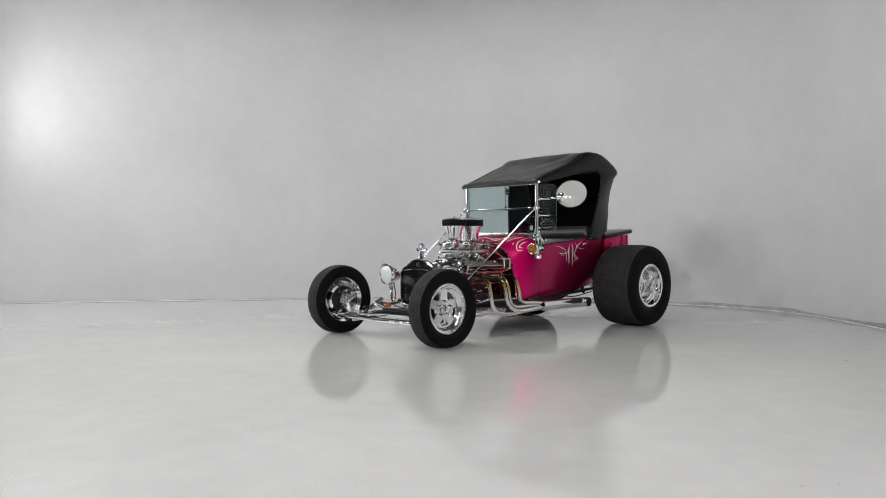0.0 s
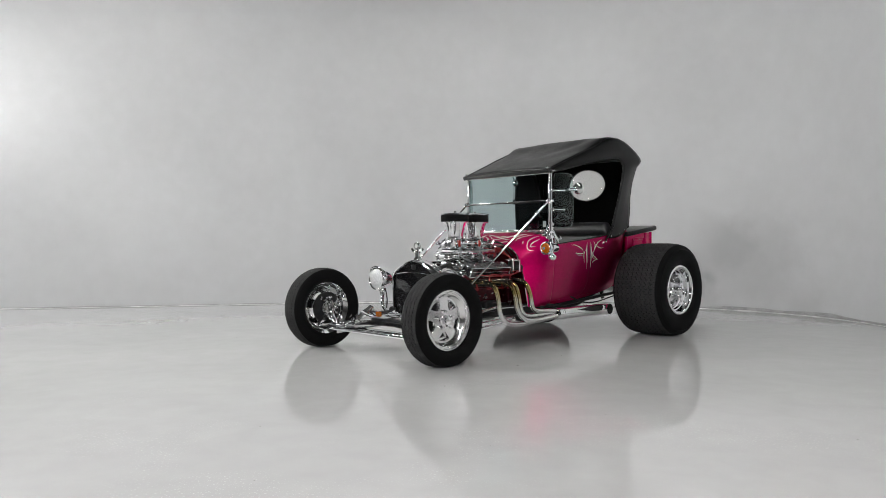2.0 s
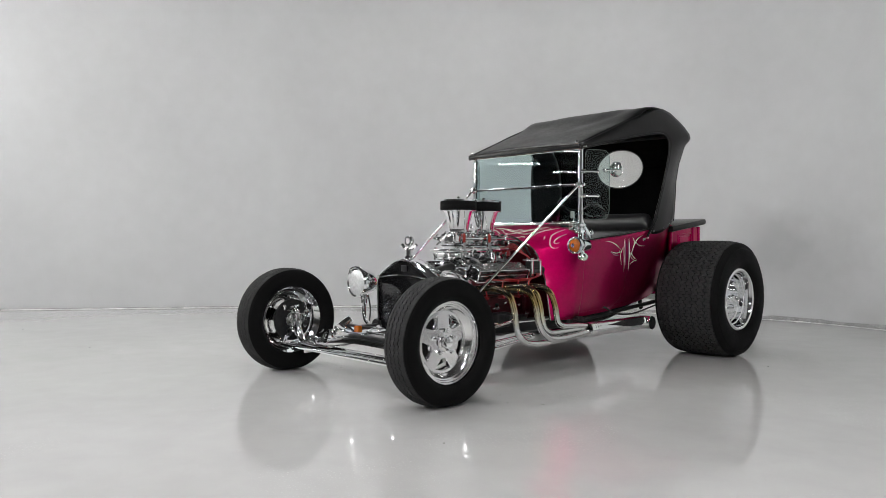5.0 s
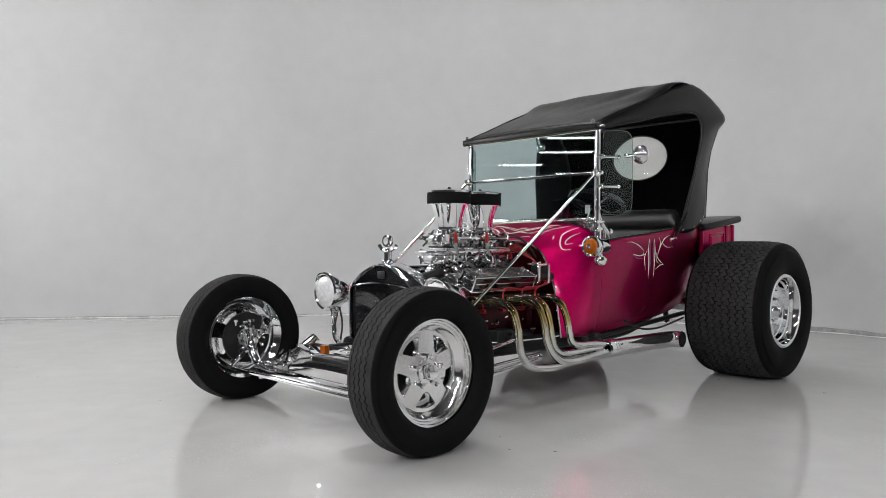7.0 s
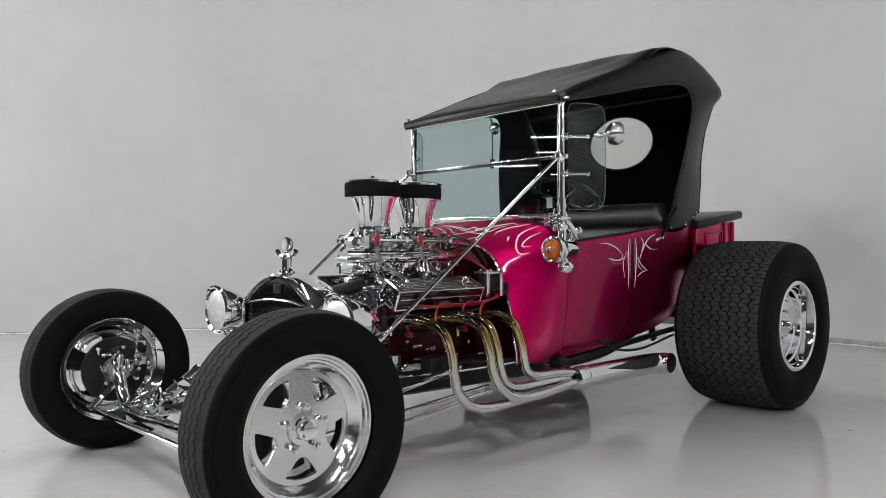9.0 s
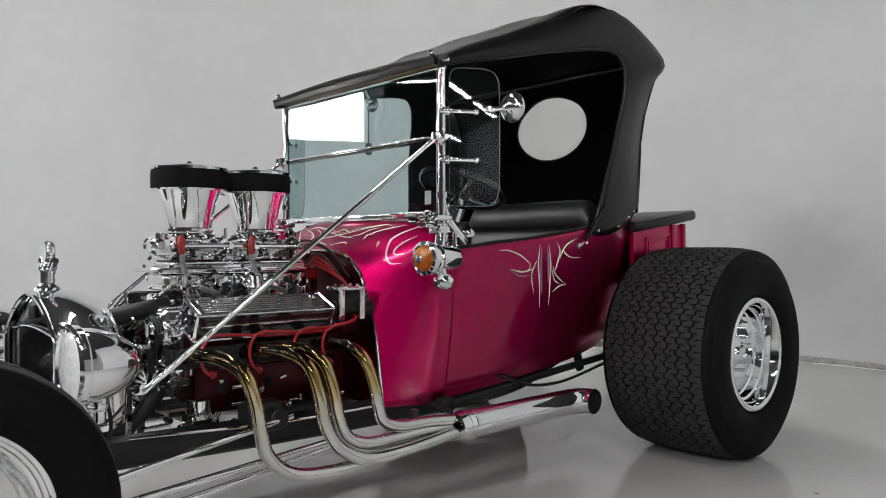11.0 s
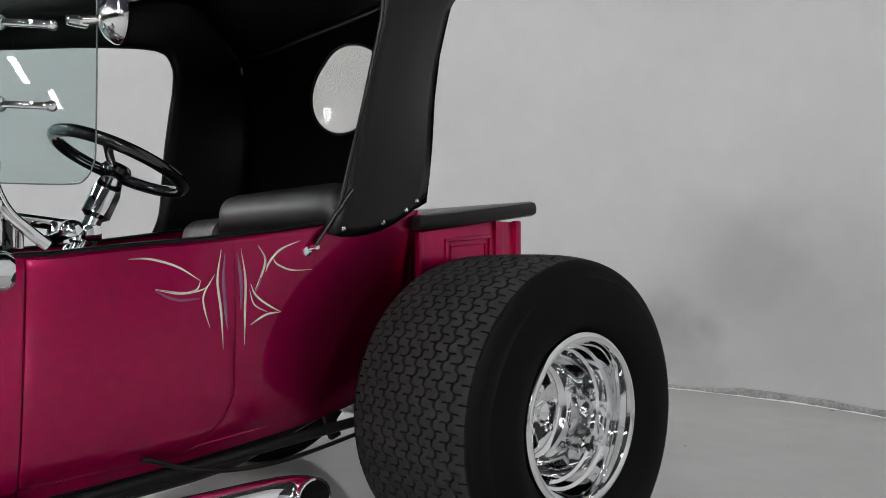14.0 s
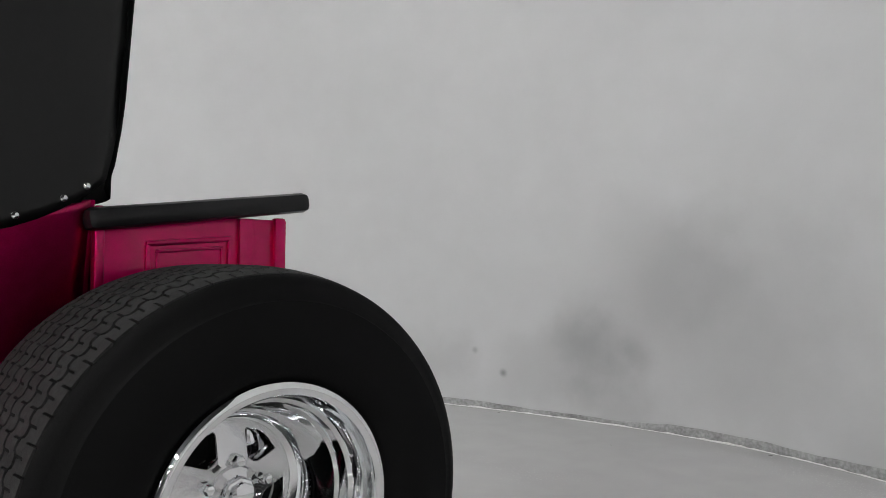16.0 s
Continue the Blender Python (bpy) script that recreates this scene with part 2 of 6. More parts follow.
# the last two only soften the darker band at the wall's foot
SMUDGES = (((-0.40, 5.305, 0.37), 0.38, 0.36), ((-0.924, 5.164, 0.216), 0.035, 0.5), ((-1.104, 5.107, 0.335), 0.03, 0.3), ((-1.31, 5.03, 0.29), 0.3, 0.14), ((-0.75, 5.20, 0.25), 0.35, 0.15), ((0.0, 5.38, 0.80), 0.55, 0.17), ((0.45, 5.38, 0.60), 0.80, 0.15), ((1.0, 5.25, 0.05), 0.35, 0.14), ((-0.2, 5.35, 0.05), 0.35, 0.15))
FLOOR, WALL = floor_material(), wall_material()
FOOTBAND = mat("dark_grey_foot_band", (0.30, 0.30, 0.30), 0.6, vary=0.4, scale=7)
STICKER = mat("faded_grey_sticker", (0.22, 0.26, 0.25), 0.5, vary=0.3, scale=90)
JOINT = mat("chipped_white_joint", (0.72, 0.72, 0.71), 0.7, vary=0.15, scale=12)

# ---------- mesh tools ----------
PLACE = {}


def link(name, bm, material, parent=None, label="", sharp=35, place=None):
    """Links a bmesh as one mesh object, built in world coordinates, under a thing or part."""
    me = bpy.data.meshes.new(name)
    bmesh.ops.recalc_face_normals(bm, faces=bm.faces)
    bm.to_mesh(me)
    bm.free()
    me.materials.append(material)
    me.shade_smooth()
    me.set_sharp_from_angle(angle=radians(sharp))
    ob = new(name, me)
    if place is not None:
        me.transform(place.inverted())
        ob.matrix_basis = place
    PLACE[ob] = (place or Matrix())
    if parent:
        ob.parent = parent
        ob.matrix_parent_inverse = PLACE[parent].inverted()
    if label:
        ob["label"] = label
    return ob


def part(name, bm, material, parent, label="", sharp=35):
    return link(name, bm, material, parent, label, sharp)


def holder(name, x, y, z):
    ob = new(name)
    ob.empty_display_size = 0.2
    ob.location = (x, y, z)
    PLACE[ob] = Matrix.Translation((x, y, z))
    return ob


def under(name, parent):
    """An Empty that groups the pieces of one part."""
    ob = new(name)
    ob.empty_display_size = 0.05
    ob.parent = parent
    ob.matrix_parent_inverse = PLACE[parent].inverted()
    PLACE[ob] = Matrix()
    return ob


def mirror(bm):
    bmesh.ops.scale(bm, vec=(-1, 1, 1), verts=bm.verts)
    bmesh.ops.reverse_faces(bm, faces=bm.faces)
    return bm


def merge(*bms):
    out = bmesh.new()
    for b in bms:
        me = bpy.data.meshes.new("tmp")
        b.to_mesh(me)
        b.free()
        out.from_mesh(me)
        bpy.data.meshes.remove(me)
    return out


def box(cx, cy, cz, sx, sy, sz, bevel=0.004, m=None, taper=1.0):
    bm = bmesh.new()
    bmesh.ops.create_cube(bm, size=1)
    for v in bm.verts:
        k = taper if v.co.z > 0 else 1.0
        v.co = Vector((v.co.x * sx * k, v.co.y * sy * k, v.co.z * sz))
    if bevel:
        bmesh.ops.bevel(bm, geom=bm.edges[:], offset=bevel, segments=2, affect="EDGES", profile=0.5)
    bmesh.ops.transform(bm, matrix=Matrix.Translation((cx, cy, cz)) @ (m or Matrix()), verts=bm.verts)
    return bm


def axis_matrix(p, q):
    d = Vector(q) - Vector(p)
    return Matrix.Translation(p) @ d.to_track_quat("Z", "Y").to_matrix().to_4x4(), d.length


def lathe(profile, p, q, seg=32):
    """Turns (radius, height) pairs round the line from p towards q."""
    m, _ = axis_matrix(p, q)
    bm = bmesh.new()
    rings = []
    for r, h in profile:
        if r < 1e-5:
            rings.append([bm.verts.new((0, 0, h))])
        else:
            rings.append([bm.verts.new((r * math.cos(2 * math.pi * k / seg), r * math.sin(2 * math.pi * k / seg), h)) for k in range(seg)])
    for a, b in zip(rings, rings[1:]):
        for k in range(seg):
            j = (k + 1) % seg
            f = [v for v in (a[k % len(a)], a[j % len(a)], b[j % len(b)], b[k % len(b)])]
            f = list(dict.fromkeys(f))
            if len(f) > 2:
                bm.faces.new(f)
    bmesh.ops.transform(bm, matrix=m, verts=bm.verts)
    return bm


def rod(p, q, r, seg=16, r2=None):
    _, n = axis_matrix(p, q)
    r2 = r if r2 is None else r2
    e = min(r, r2, n / 2) * 0.15
    return lathe([(0, 0), (r - e, 0), (r, e), (r2, n - e), (r2 - e, n), (0, n)], p, q, seg)


def ball(c, r, seg=20, squash=1.0, axis=(0, 0, 1)):
    prof = [(r * math.sin(math.pi * k / 10) if 0 < k < 10 else 0, -r * squash * math.cos(math.pi * k / 10)) for k in range(11)]
    return lathe(prof, c, Vector(c) + Vector(axis), seg)


def curve_points(pts, steps=6):
    """Catmull-Rom points through pts."""
    P = [Vector(p) for p in pts]
    if len(P) < 3:
        return P
    P = [2 * P[0] - P[1]] + P + [2 * P[-1] - P[-2]]
    out = []
    for a, b, c, d in zip(P, P[1:], P[2:], P[3:]):
        for k in range(steps):
            t = k / steps
            out.append(0.5 * (2 * b + (c - a) * t + (2 * a - 5 * b + 4 * c - d) * t * t + (3 * b - a - 3 * c + d) * t ** 3))
    out.append(P[-2])
    return out


def tube(pts, r, seg=10, steps=6, r2=None, caps=True, flat=None):
    """A tube swept along a smooth line; flat: a second radius for a ribbon."""
    P = curve_points(pts, steps)
    bm = bmesh.new()
    rings = []
    up = Vector((0, 0, 1))
    for k, p in enumerate(P):
        d = (P[min(k + 1, len(P) - 1)] - P[max(k - 1, 0)]).normalized()
        if k == 0:
            side = d.cross(up if abs(d.z) < 0.9 else Vector((1, 0, 0))).normalized()
        else:
            side = (side - d * side.dot(d)).normalized()
        nrm = side.cross(d)
        rr = r if r2 is None else r + (r2 - r) * k / (len(P) - 1)
        rb = rr if flat is None else flat
        rings.append([bm.verts.new(p + side * (rr * math.cos(2 * math.pi * j / seg)) + nrm * (rb * math.sin(2 * math.pi * j / seg))) for j in range(seg)])
    for a, b in zip(rings, rings[1:]):
        for j in range(seg):
            bm.faces.new((a[j], a[(j + 1) % seg], b[(j + 1) % seg], b[j]))
    if caps:
        bm.faces.new(rings[0])
        bm.faces.new(rings[-1])
    return bm


def grid(rows, closed=False):
    """A sheet over rows of points."""
    bm = bmesh.new()
    R = [[bm.verts.new(p) for p in row] for row in rows]
    for a, b in zip(R, R[1:]):
        n = len(a)
        for k in range(n if closed else n - 1):
            f = list(dict.fromkeys((a[k], a[(k + 1) % n], b[(k + 1) % n], b[k])))
            if len(f) > 2:
                bm.faces.new(f)
    return bm


def solid(ob, t, offset=-1.0):
    md = ob.modifiers.new("thickness", "SOLIDIFY")
    md.thickness, md.offset = t, offset
    return ob


def rounded(ob, w=0.002, seg=2):
    md = ob.modifiers.new("edge", "BEVEL")
    md.width, md.segments, md.limit_method, md.angle_limit = w, seg, "ANGLE", radians(35)
    return ob


def plate(outline, y0, y1):
    """An (x, z) outline as a plate between two y."""
    bm = bmesh.new()
    a = [bm.verts.new((x, y0, z)) for x, z in outline]
    b = [bm.verts.new((x, y1, z)) for x, z in outline]
    bm.faces.new(a)
    bm.faces.new(b[::-1])
    n = len(a)
    for k in range(n):
        bm.faces.new((a[k], b[k], b[(k + 1) % n], a[(k + 1) % n]))
    return bm


def smooth_line(pts, steps=8):
    return [tuple(v) for v in curve_points([Vector((*p, 0)) if len(p) == 2 else Vector(p) for p in pts], steps)]


# ---------- the room ----------
def wall_line():
    """The plan of the curved wall: straight, a wide bend, a tighter bend, straight."""
    pts = []
    cx, cy, r = 0.30, 3.0, 2.4
    right = [(cx + r * math.sin(radians(a)), cy + r * math.cos(radians(a))) for a in range(-10, 45, 3)]
    ex, ey = right[-1]
    d = (math.cos(radians(-44)), math.sin(radians(-44)))
    right += [(ex + d[0] * s, ey + d[1] * s) for s in (1.5, 2.8)]
    R = 6.4
    sx, sy = right[0]
    ccx, ccy = sx + R * math.sin(radians(10)), sy - R * math.cos(radians(10))
    left = [(ccx - R * math.sin(radians(a)), ccy + R * math.cos(radians(a))) for a in range(58, 10, -3)]
    lx, ly = left[0]
    u = (math.cos(radians(58)), math.sin(radians(58)))
    left = [(lx - u[0] * s, ly - u[1] * s) for s in (11.0, 7.0, 3.5)] + left
    return left + right


LINE = wall_line()
HEIGHT = 5.3


def room():
    bm = bmesh.new()
    rows = []
    zs = (0.0, HEIGHT)
    n = len(LINE)
    outer = []
    for k, (x, y) in enumerate(LINE):
        a, b = LINE[max(k - 1, 0)], LINE[min(k + 1, n - 1)]
        d = Vector((b[0] - a[0], b[1] - a[1])).normalized()
        outer.append((x - d.y * 0.2, y + d.x * 0.2))
    for line in (LINE, outer):
        rows.append([[bm.verts.new((x, y, z)) for x, y in line] for z in zs])
    for k in range(n - 1):
        for lay in rows:
            bm.faces.new((lay[0][k], lay[0][k + 1], lay[1][k + 1], lay[1][k]))
        bm.faces.new((rows[0][1][k], rows[0][1][k + 1], rows[1][1][k + 1], rows[1][1][k]))
        bm.faces.new((rows[0][0][k], rows[0][0][k + 1], rows[1][0][k + 1], rows[1][0][k]))
    tagged(link("wall_north", bm, WALL, sharp=60), "smooth grey painted curved studio wall with scuffs low down", "wall", kind="structure")
    # plain far walls that close the hall
    corners = [LINE[-1], (9.0, 5.0), (27.0, -6.0), (29.0, -34.0), (-27.0, -34.0), (-27.0, -14.0), LINE[0]]
    for k, (a, b) in enumerate(zip(corners, corners[1:])):
        d = Vector((b[0] - a[0], b[1] - a[1])).normalized() * 0.1
        o = Vector((-d.y, d.x)) * 2
        bm = bmesh.new()
        lo = [bm.verts.new((x, y, 0)) for x, y in (a, b, (b[0] + o.x, b[1] + o.y), (a[0] + o.x, a[1] + o.y))]
        hi = [bm.verts.new((v.co.x, v.co.y, HEIGHT)) for v in lo]
        bm.faces.new(lo)
        bm.faces.new(hi)
        for i in range(4):
            bm.faces.new((lo[i], lo[(i + 1) % 4], hi[(i + 1) % 4], hi[i]))
        tagged(link(("wall_north_east", "wall_east", "wall_south_east", "wall_south", "wall_west", "wall_north_west")[k], bm, HALLWALL if k < 2 else DARKWALL), "plain pale grey hall wall" if k < 2 else "plain dark painted hall wall", "wall", kind="structure")
    poly = LINE + corners[1:-1]
    bm = bmesh.new()
    bm.faces.new([bm.verts.new((x * 1.02, y * 1.02, 0)) for x, y in poly])
    ex = bmesh.ops.extrude_face_region(bm, geom=bm.faces[:])
    bmesh.ops.translate(bm, vec=(0, 0, -0.1), verts=[v for v in ex["geom"] if isinstance(v, bmesh.types.BMVert)])
    bmesh.ops.triangulate(bm, faces=bm.faces)
    tagged(link("floor", bm, FLOOR), "glossy light grey epoxy floor with faint stains", "floor", kind="structure")
    bm = bmesh.new()
    bm.faces.new([bm.verts.new((x * 1.02, y * 1.02, HEIGHT)) for x, y in poly])
    ex = bmesh.ops.extrude_face_region(bm, geom=bm.faces[:])
    bmesh.ops.translate(bm, vec=(0, 0, 0.15), verts=[v for v in ex["geom"] if isinstance(v, bmesh.types.BMVert)])
    bmesh.ops.triangulate(bm, faces=bm.faces)
    tagged(link("ceiling", bm, CEIL), "plain dark ceiling of the hall", "ceiling", kind="structure")
    # chipped white joint between wall and floor
    rnd = random.Random(5)
    bm = bmesh.new()
    dense = []
    for a, b in zip(LINE, LINE[1:]):
        steps = max(1, int(math.dist(a, b) / 0.03))
        dense += [(a[0] + (b[0] - a[0]) * k / steps, a[1] + (b[1] - a[1]) * k / steps, b[0] - a[0], b[1] - a[1]) for k in range(steps)]
    ring = None
    for k, (x, y, dx, dy) in enumerate(dense):
        d = Vector((dx, dy)).normalized()
        nx, ny = d.y, -d.x
        w = 0.004 + 0.006 * max(0.0, noise.noise((x * 2.3, y * 2.3, 0)) + 0.2) + 0.004 * rnd.random()
        h = 0.003 + 0.007 * max(0.0, noise.noise((x * 5, y * 5, 3)) + 0.1) + 0.006 * rnd.random()
        cur = [bm.verts.new((x, y, h)), bm.verts.new((x + nx * w * 0.6, y + ny * w * 0.6, h * 0.8)), bm.verts.new((x + nx * w, y + ny * w, 0.0005))]
        if ring:
            for i in range(2):
                bm.faces.new((ring[i], ring[i + 1], cur[i + 1], cur[i]))
        ring = cur
    # thin darker strip on the wall's foot, taller towards the right
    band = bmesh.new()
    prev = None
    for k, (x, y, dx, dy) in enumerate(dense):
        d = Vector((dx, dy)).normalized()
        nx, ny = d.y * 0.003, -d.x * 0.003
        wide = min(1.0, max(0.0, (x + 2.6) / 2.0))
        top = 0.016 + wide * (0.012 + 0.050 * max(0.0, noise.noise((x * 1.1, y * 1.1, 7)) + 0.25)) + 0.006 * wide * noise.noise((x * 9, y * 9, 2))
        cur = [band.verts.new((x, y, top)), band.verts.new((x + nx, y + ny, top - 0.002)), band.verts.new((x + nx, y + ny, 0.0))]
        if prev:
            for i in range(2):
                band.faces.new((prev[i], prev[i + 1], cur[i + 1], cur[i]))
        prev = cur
    tagged(link("trim", band, FOOTBAND, sharp=80), "mottled darker grey band of uneven height along the wall's foot", "wall trim", kind="structure")
    tagged(link("baseboard", bm, JOINT, sharp=80), "chipped uneven white joint along the foot of the wall", "joint", kind="structure")


room()


def strip_light(x, y, turn):
    """A long ceiling lamp: housing, end caps and a glowing diffuser."""
    top = holder("ceiling_light", x, y, HEIGHT)
    m = Matrix.Rotation(radians(turn), 4, "Z")
    c = Vector((x, y, HEIGHT - 0.35))
    part("housing", box(c.x, c.y, c.z, 2.4, 0.16, 0.06, 0.01, m), LAMPBODY, top)
    part("diffuser", box(c.x, c.y, c.z - 0.045, 2.36, 0.13, 0.03, 0.008, m), LIGHT, top, "glowing white diffuser")
    for s in (-0.9, 0.9):
        e = c + m @ Vector((s, 0, 0))
        part("hanger", rod((e.x, e.y, e.z), (e.x, e.y, HEIGHT), 0.006, 8), LAMPBODY, top)
    return tagged(top, "long white strip light hung from the ceiling", "ceiling light", "strip lights of the hall")


first_light = strip_light(-0.9, 1.3, -40)
STRIPS = [(2.9, -1.4), (-3.3, -2.0), (-0.2, -5.8), (6.2, -4.0), (-5.6, -6.2), (-1.8, -9.0), (2.6, -9.2), (-3.8, -12.5), (0.2, -13.0), (-6.0, -15.5), (-1.5, -16.5)]
STRIPS += [(-11.0, -9.3), (-15.1, -18.6), (-17.9, -22.2), (-23.1, -24.9), (-23.8, -30.6)]
for x, y in STRIPS:
    copy_thing(first_light, Matrix.Translation((x, y, HEIGHT)))
# unseen row of strips, added only to keep the hall bright enough
for k in range(4):
    copy_thing(first_light, Matrix.Translation((6.9 + 2.7 * k, -7.8 - 1.7 * k, HEIGHT)))
# this first east strip is likewise added for brightness
east_light = strip_light(9.0, -3.1, 0)
for x, y in ((12.9, -3.1), (16.6, -3.1), (19.6, -3.1), (13.2, -5.4), (17.3, -5.4), (24.2, -5.5), (17.4, -7.6), (21.3, -7.6), (24.4, -7.6)):
    copy_thing(east_light, Matrix.Translation((x, y, HEIGHT)))


def light_panel():
    """A glowing panel hung from the ceiling beside the far end of the wall."""
    a, b = Vector((-6.62, -2.10, 0)), Vector((-6.08, -3.18, 0))
    mid, d, z, tall = (a + b) / 2, (b - a), 2.69, 0.76
    top = holder("light_panel", mid.x, mid.y, HEIGHT)
    m = Matrix.Rotation(math.atan2(d.y, d.x), 4, "Z")
    part("frame", box(mid.x, mid.y, z, d.length + 0.05, 0.07, tall + 0.05, 0.01, m), LAMPBODY, top)
    n = Vector((-d.y, d.x, 0)).normalized() * 0.042
    part("diffuser", box(mid.x + n.x, mid.y + n.y, z, d.length, 0.016, tall, 0.004, m), PANEL, top, "glowing white diffuser")
    for q in (0.12, 0.88):
        e = a.lerp(b, q)
        part("hanger", rod((e.x, e.y, z + tall / 2), (e.x, e.y, HEIGHT), 0.008, 8), LAMPBODY, top)
    tagged(top, "square bright white light panel hung from the ceiling", "light panel")


light_panel()

# ---------- the hot rod ----------
car = tagged(holder("hot_rod_car", 0, 1.35, 0), "candy magenta roadster with black canvas top and exposed chrome engine", "car")
BOTH = (1, -1)


def twin(name, make, material, parent=None, label="", sharp=35):
    """The same piece on both sides of the car."""
    made = []
    for s in BOTH:
        b = make()
        made.append(part(name, b if s > 0 else mirror(b), material, parent or car, label, sharp))
    return made


def hardware(seed, lo, hi, count, size, material, parent):
    """Small bolts, unions and brackets packed between two corners, each a part of its own."""
    rnd = random.Random(seed)
    for k in range(count):
        p = Vector([rnd.uniform(a, b) for a, b in zip(lo, hi)])
        e = size * rnd.uniform(0.6, 1.4)
        axis = rnd.choice(((1, 0, 0), (0, 1, 0), (0, 0, 1), (0, 0.7, 0.7)))
        q = p + Vector(axis) * e * rnd.uniform(1.2, 3.0)
        kind = rnd.random()
        if kind < 0.4:
            part("bolt", rod(p, q, e * rnd.uniform(0.3, 0.5), rnd.choice((6, 12))), material, parent)
        elif kind < 0.65:
            part("union", lathe([(0, 0), (e * 0.25, 0), (e * 0.25, e), (e * 0.5, e), (e * 0.5, e * 1.5), (e * 0.3, e * 1.6), (0, e * 1.6)], p, q, 8), material, parent)
        elif kind < 0.85:
            part("bracket", box(p.x, p.y, p.z, e * 0.8, e * rnd.uniform(0.8, 2.2), e * rnd.uniform(0.5, 1.2), e * 0.12, Matrix.Rotation(rnd.uniform(-0.5, 0.5), 4, "X")), material, parent)
        else:
            part("ball_joint", ball(p, e * 0.6, 10), material, parent)


# --- wheels ---
def crown(R, half, w, fall):
    """The tyre's radius at a place across its tread: nearly flat, rolling off to the shoulders."""
    return R - fall * min(1.0, abs(w) / half) ** 4


def tyre_profile(R, w, r_in, bulge, fall):
    h = w / 2
    side = [(r_in, h * 0.80), (r_in + 0.012, h * 0.90), (r_in + (R - r_in) * 0.18, h + bulge * 0.35), (r_in + (R - r_in) * 0.36, h + bulge * 0.85), (r_in + (R - r_in) * 0.55, h + bulge), (r_in + (R - r_in) * 0.72, h + bulge * 0.6),
            (R - fall - 0.030, h + 0.001), (R - fall - 0.012, h * 0.985), (R - fall * 0.82, h * 0.95), (R - fall * 0.62, h * 0.906)]
    top = [(crown(R, h, h * k / 6, fall) - 0.010, h * k / 6) for k in (-5.38, -5, -4, -3, -2, -1, 0, 1, 2, 3, 4, 5, 5.38)]
    return [(r, -x) for r, x in side] + top + side[::-1]


def tread(c, R, width, ribs, pitch, amp, groove, fall, split):
    """Zigzag ribs standing proud of the tyre's crown. split: each rib is cut into two rows of blocks, half a step apart."""
    bm = bmesh.new()
    n = int(2 * math.pi * R / pitch)
    rib = width / ribs
    steps = 8

    def strip(w0, w1, z0, z1, ph, gap):
        """One row of blocks between two edges; z0, z1: how far each edge swings."""
        for k in range(n):
            top, low = [], []
            for q in range(steps + 1):
                f = ph + (1.0 - gap) * q / steps
                swing = amp * math.tanh(2.2 * math.sin(2 * math.pi * f)) / 0.976
                th = 2 * math.pi * (k + f) / n
                for w in (w0 + z0 * swing, w1 + z1 * swing):
                    r = crown(R, width * 0.57, w, fall)
                    top.append(bm.verts.new((c.x + w, c.y + r * math.cos(th), c.z + r * math.sin(th))))
                    r -= 0.011
                    low.append(bm.verts.new((c.x + w, c.y + r * math.cos(th), c.z + r * math.sin(th))))
            for j in range(steps):
                a, b, d, e = 2 * j, 2 * j + 1, 2 * j + 3, 2 * j + 2
                bm.faces.new((top[a], top[b], top[d], top[e]))
                bm.faces.new((top[a], top[e], low[e], low[a]))
                bm.faces.new((top[b], low[b], low[d], top[d]))
            if gap:
                bm.faces.new((top[0], low[0], low[1], top[1]))
                bm.faces.new((top[-2], top[-1], low[-1], low[-2]))

    for i in range(ribs):
        w0, w1 = -width / 2 + i * rib + groove / 2, -width / 2 + (i + 1) * rib - groove / 2
        e0, e1 = (0 if i == 0 else 1), (0 if i == ribs - 1 else 1)
        if split:
            mid = (w0 + w1) / 2
            strip(w0, mid, e0, 1, 0.10, 0.10)
            strip(mid, w1, 1, e1, 0.60, 0.10)
        else:
            strip(w0, w1, e0, e1, 0.0, 0.0)
    return bm


